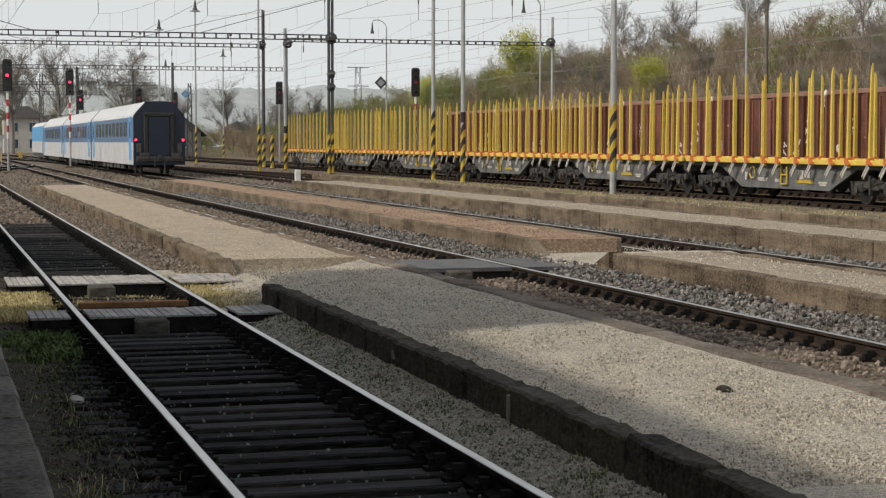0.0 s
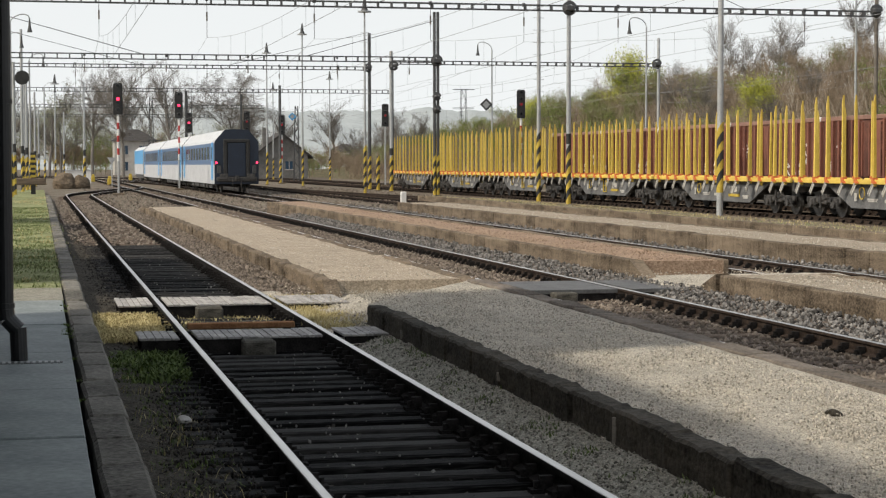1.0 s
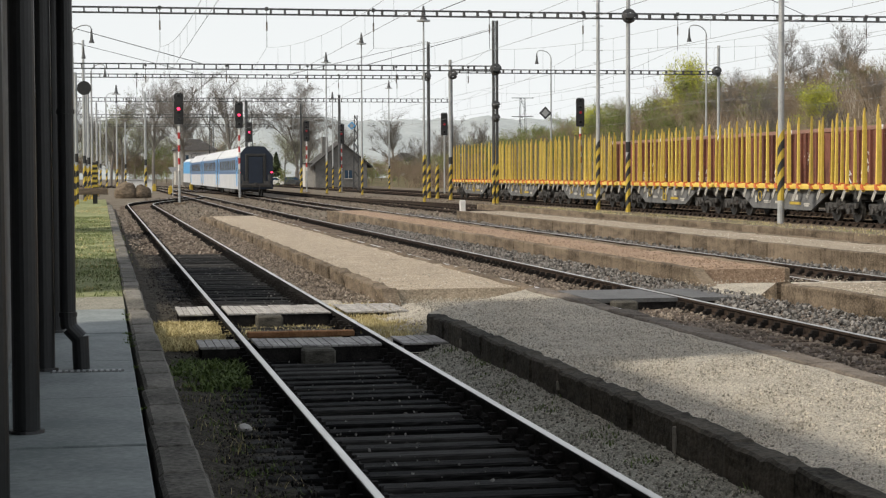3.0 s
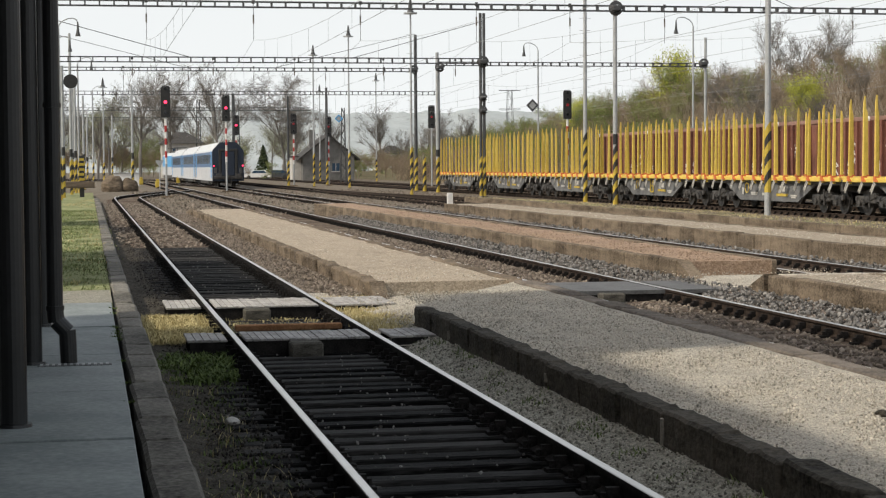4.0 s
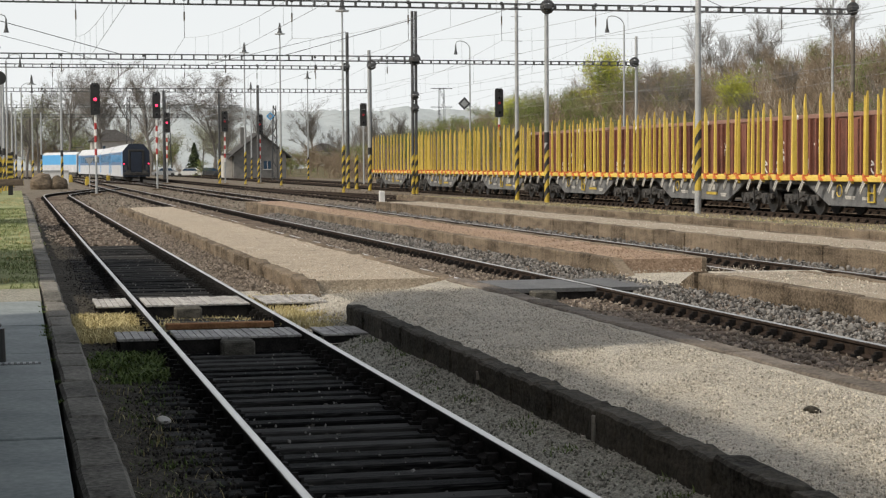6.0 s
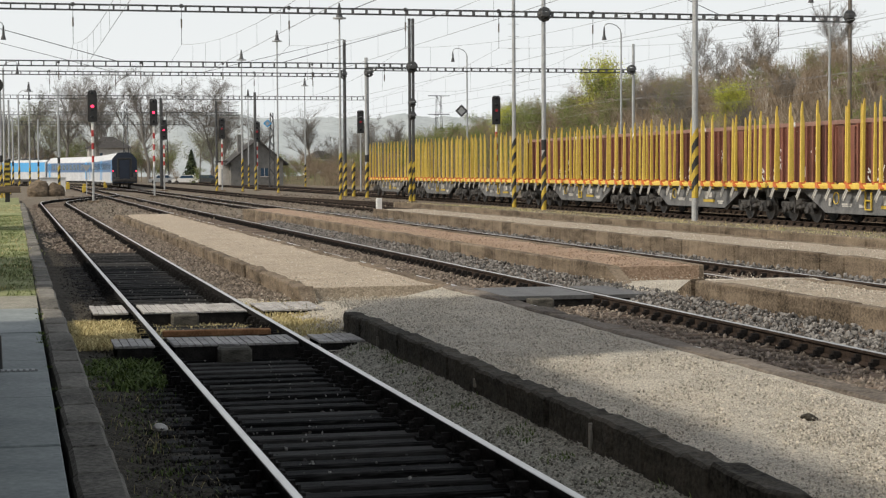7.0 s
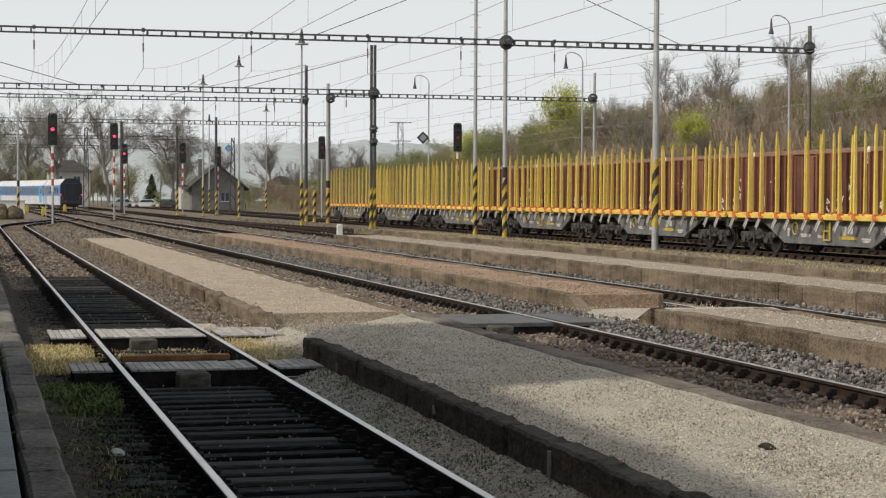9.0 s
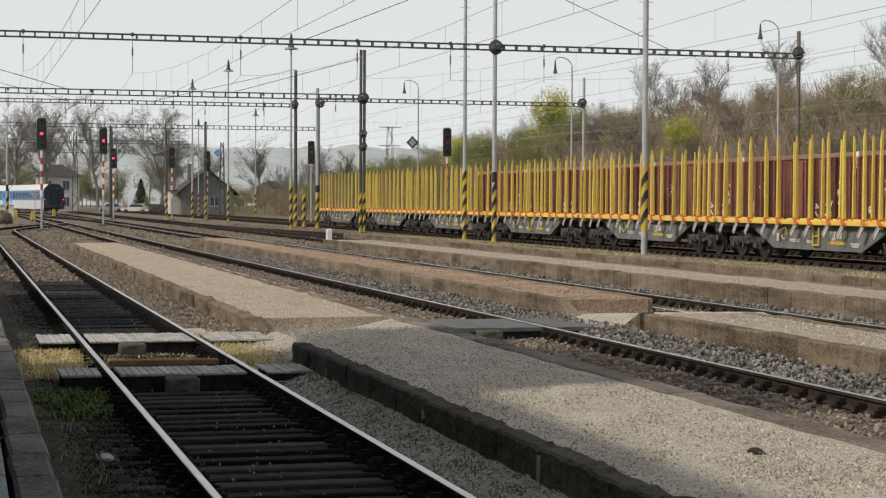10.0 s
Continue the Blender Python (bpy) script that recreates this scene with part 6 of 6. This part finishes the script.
house("hut", "grey gabled railway hut with dark overhanging roof", 29.0, 36.2, 245, 7, 3.55, 6.4, PLASTER_GREY, True, ((33.6, 1.3, 1.0, 1.1),), chimney=30.6)
t = thing("hut_annex", "pale boarded lean-to beside the railway hut", "shed", at=(28.7, 247, -0.15))
for i in range(6):
    part("wall_board", box(-0.9 + i * 0.2 + 0.008, -0.7 + i * 0.2 - 0.008, 0, 5, 0, 3.3), PLASTER, t)
part("roof", box(-1.1, 0.4, -0.2, 5.2, 3.3, 3.45), ROOF_DARK, t)
house("house", "pale two-storey house with a dark hipped roof", 13.5, 21.0, 335, 9, 6.4, 8.6, PLASTER, False, ((15.4, 3.9, 1.1, 1.6), (18.6, 3.9, 1.1, 1.6), (15.4, 0.9, 1.1, 1.6), (18.6, 0.9, 1.1, 1.6)))
for x, y, w, h in ((66, 520, 10, 6), (96, 600, 12, 6), (120, 640, 12, 6.5)):
    house("house", "distant pale house under a grey roof", x, x + w, y, 8, h, h + 3, PLASTER, False, ((x + w * .3, 1, 1.2, 1.4), (x + w * .7, 1, 1.2, 1.4)))

# Distance haze is mixed into the hill colour as pale blue-grey.
HAZED_HILL = material("far_hill_painted_haze", (0.34, 0.37, 0.37), (0.44, 0.47, 0.47), 0.09, 1.0, 0, fine=5)
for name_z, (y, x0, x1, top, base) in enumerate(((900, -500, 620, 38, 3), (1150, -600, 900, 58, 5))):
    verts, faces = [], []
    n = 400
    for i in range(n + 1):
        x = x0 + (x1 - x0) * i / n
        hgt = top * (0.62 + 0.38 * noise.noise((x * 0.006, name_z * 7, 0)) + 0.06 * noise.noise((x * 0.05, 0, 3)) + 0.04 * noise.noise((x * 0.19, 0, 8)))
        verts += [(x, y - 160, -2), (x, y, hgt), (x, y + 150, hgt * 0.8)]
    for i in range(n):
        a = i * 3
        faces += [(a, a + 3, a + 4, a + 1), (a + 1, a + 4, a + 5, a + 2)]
    me = raw_mesh("backdrop", verts, faces, HAZED_HILL)
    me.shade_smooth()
    tagged(new("backdrop", me), "wooded hills on the horizon with haze painted into their colour", "hill", kind="structure")

# yard clutter
t = thing("boulder_pair", "two large weathered boulders on the verge", "boulder", at=(2.0, 150, -0.2))
for dx, r in ((0, 0.95), (1.25, 0.8)):
    bm = bmesh.new()
    bmesh.ops.create_icosphere(bm, subdivisions=3, radius=r)
    for v in bm.verts:
        v.co *= 1 + 0.22 * noise.noise(v.co * 1.6 + Vector((dx, 0, 0)))
    o = part("boulder", bm, CONCRETE_OLD, t)
    o.matrix_basis = pose(dx, 0, r * 0.45)
t = thing("relay_cabinet", "white painted equipment cabinet", "cabinet", at=(3.9, 190, -0.15))
part("body", box(-1.3, 1.3, -0.5, 0.5, 0, 1.35, 0.03), WHITE, t)
part("lid", box(-1.38, 1.38, -0.58, 0.58, 1.35, 1.45, 0.02), GALV, t)
t = thing("buffer_stop", "heavy dark buffer stop with striped uprights", "buffer stop", at=(-1.15, 110, -0.15))
part("cross_beam", box(-1.5, 1.5, -0.25, 0.25, 0.75, 1.15, 0.04), SLEEPER_BROWN, t)
for s in (-1, 1):
    p = part("upright", box(s * 0.75 - 0.14, s * 0.75 + 0.14, -0.14, 0.14, 0, 2.7), BLACK, t)
    for i in range(5):
        part("band", box(s * 0.75 - 0.15, s * 0.75 + 0.15, -0.15, 0.15, 1.2 + i * 0.3, 1.35 + i * 0.3), STRIPE_YELLOW, p)
    part("brace", tube((s * 0.75, 0, 1.1), (s * 0.75, 1.8, 0.1), 0.08), STEEL_DARK, t)
t = thing("horn_loudspeaker", "dark round loudspeaker on a mast", "loudspeaker", at=(-0.95, 107.6, 6.9))
part("horn", tube((0, -0.35, 0), (0, 0.1, 0), 0.42, 0.15, 16), BLACK, t)
part("bracket", tube((0, 0.1, 0), (-0.45, 0.4, -0.1), 0.05), STEEL_DARK, t)
t = thing("marker_post", "short white marker post on the platform end", "marker post", at=(14.3, 70.5, 0.2))
part("post", box(-0.11, 0.11, -0.09, 0.09, 0, 0.5, 0.02), WHITE, t)


def diamond(x, y, z, mat, label):
    t = thing("diamond_sign", label, "sign", at=(x, y, z))
    bm = bmesh.new()
    add_box(bm, -0.33, 0.33, -0.012, 0.012, -0.33, 0.33, 0, pose(0, 0, 0, 0, 45, 0))
    part("plate", bm, mat, t)
    bm = bmesh.new()
    add_box(bm, -0.2, 0.2, -0.02, -0.013, -0.2, 0.2, 0, pose(0, 0, 0, 0, 45, 0))
    part("centre", bm, GALV, t)
    part("arm", tube((0, 0.02, 0), (0.5, 0.02, -0.2), 0.02), STEEL_DARK, t)


diamond(31.46, 124.93, 6.1, STEEL_DARK, "dark diamond sign on a lamp post")
diamond(27.78, 199.68, 7.2, COACH_SKY, "small blue diamond sign on a mast")


def lattice(x, y, h, w, label, arms=False):
    t = thing("lattice_mast", label, "mast", "lattice masts", at=(x, y, -0.2))
    for sx in (-1, 1):
        for sy in (-1, 1):
            part("leg", tube((sx * w, sy * w, 0), (sx * w * 0.45, sy * w * 0.45, h), 0.05, n=4), STEEL_DARK, t)
    n = int(h / (w * 2.4))
    for i in range(n):
        z0, z1 = h * i / n, h * (i + 1) / n
        a, b = w * (1 - 0.55 * i / n), w * (1 - 0.55 * (i + 1) / n)
        s = 1 if i % 2 else -1
        for sy in (-1, 1):
            part("brace", tube((-s * a, sy * a, z0), (s * b, sy * b, z1), 0.035, n=3), STEEL_DARK, t)
    if arms:
        for z in (h - 0.1, h * 0.78):
            part("cross_arm", box(-1.9, 1.9, -0.06, 0.06, z - 0.06, z + 0.06), STEEL_DARK, t)


lattice(28.3, 200, 8.6, 0.32, "dark riveted lattice mast near the hut")
lattice(71.5, 300, 15.0, 0.8, "distant lattice pylon with cross arms", True)
lattice(24.5, 300, 13.5, 0.6, "distant dark lattice mast before the trees")
lattice(14.5, 240, 11.0, 0.4, "dark lattice mast in the station throat")
for x, y in ((6.6, 176), (6.0, 210), (11, 225)):
    t = thing("point_lantern", "small yellow point machine beside the track", "point machine", "point machines", at=(x, y, -0.15))
    part("body", box(-0.22, 0.22, -0.22, 0.22, 0, 0.65, 0.06), STRIPE_YELLOW, t)
    part("cap", box(-0.16, 0.16, -0.16, 0.16, 0.65, 0.85, 0.05), STRIPE_YELLOW, t)
t = thing("speed_sign", "small grey triangular line sign on a post", "sign", at=(6.2, 160, -0.15))
part("post", tube((0, 0, 0), (0, 0, 2.2), 0.04), GALV, t)
bm = prism([(-0.4, 2.6), (0.4, 2.6), (0, 1.95)], "y", -0.07, -0.04)
part("plate", bm, GALV, t)


def car(x, y, paint, label):
    t = thing("parked_car", label, "car", "parked cars", at=(x, y, -0.15), rz=80)
    bm = prism([(-2.1, 0.3), (2.1, 0.3), (2.15, 0.75), (1.2, 0.92), (0.7, 1.42), (-1.1, 1.45), (-1.9, 0.95), (-2.15, 0.85)], "x", -0.85, 0.85)
    part("body", bm, paint, t)
    for s in (-1, 1):
        part("side_window", prism([(-1.5, 0.97), (0.95, 0.97), (0.6, 1.36), (-1.05, 1.38)], "x", s * 0.84, s * 0.87), GLASS_DARK, t)
        for y2 in (-1.3, 1.35):
            part("wheel", tube((s * 0.7, y2, 0.31), (s * 0.88, y2, 0.31), 0.31, n=16), BLACK, t)


car(26.5, 285, WHITE, "white car parked before the far road")
car(30.0, 289, STEEL_DARK, "dark car parked before the far road")
car(24.0, 300, GALV, "silver car parked by the trees")
# further station tracks that cross the throat
track("railway track crossing over in the station throat", [(T3 - 3.4 * (3 * f * f - 2 * f ** 3), 165 + 60 * f) for f in [i / 14 for i in range(15)]], BALLAST, SLEEPER_BROWN, 0.65, (0, 0))
track("outer siding that joins the running tracks", [(22.2 - 4.6 * (3 * f * f - 2 * f ** 3), 66 + 74 * f) for f in [i / 16 for i in range(17)]], BALLAST, SLEEPER_BROWN, 0.65, (0, 0), shine=False)
t = thing("earth_clod", "dark clod of earth lying on the gravel", "clod", at=(4.98, 10.59, 0.19))
bm = bmesh.new()
bmesh.ops.create_icosphere(bm, subdivisions=3, radius=0.042)
for v in bm.verts:
    v.co = Vector((v.co.x * 1.3, v.co.y * 1.2, v.co.z * 0.7)) * (1 + 0.5 * noise.noise(v.co * 25))
part("clod", bm, VERGE_SOIL, t)


def motions():
    for what, rows in exec_motions:
        walk(what, rows)


motions()
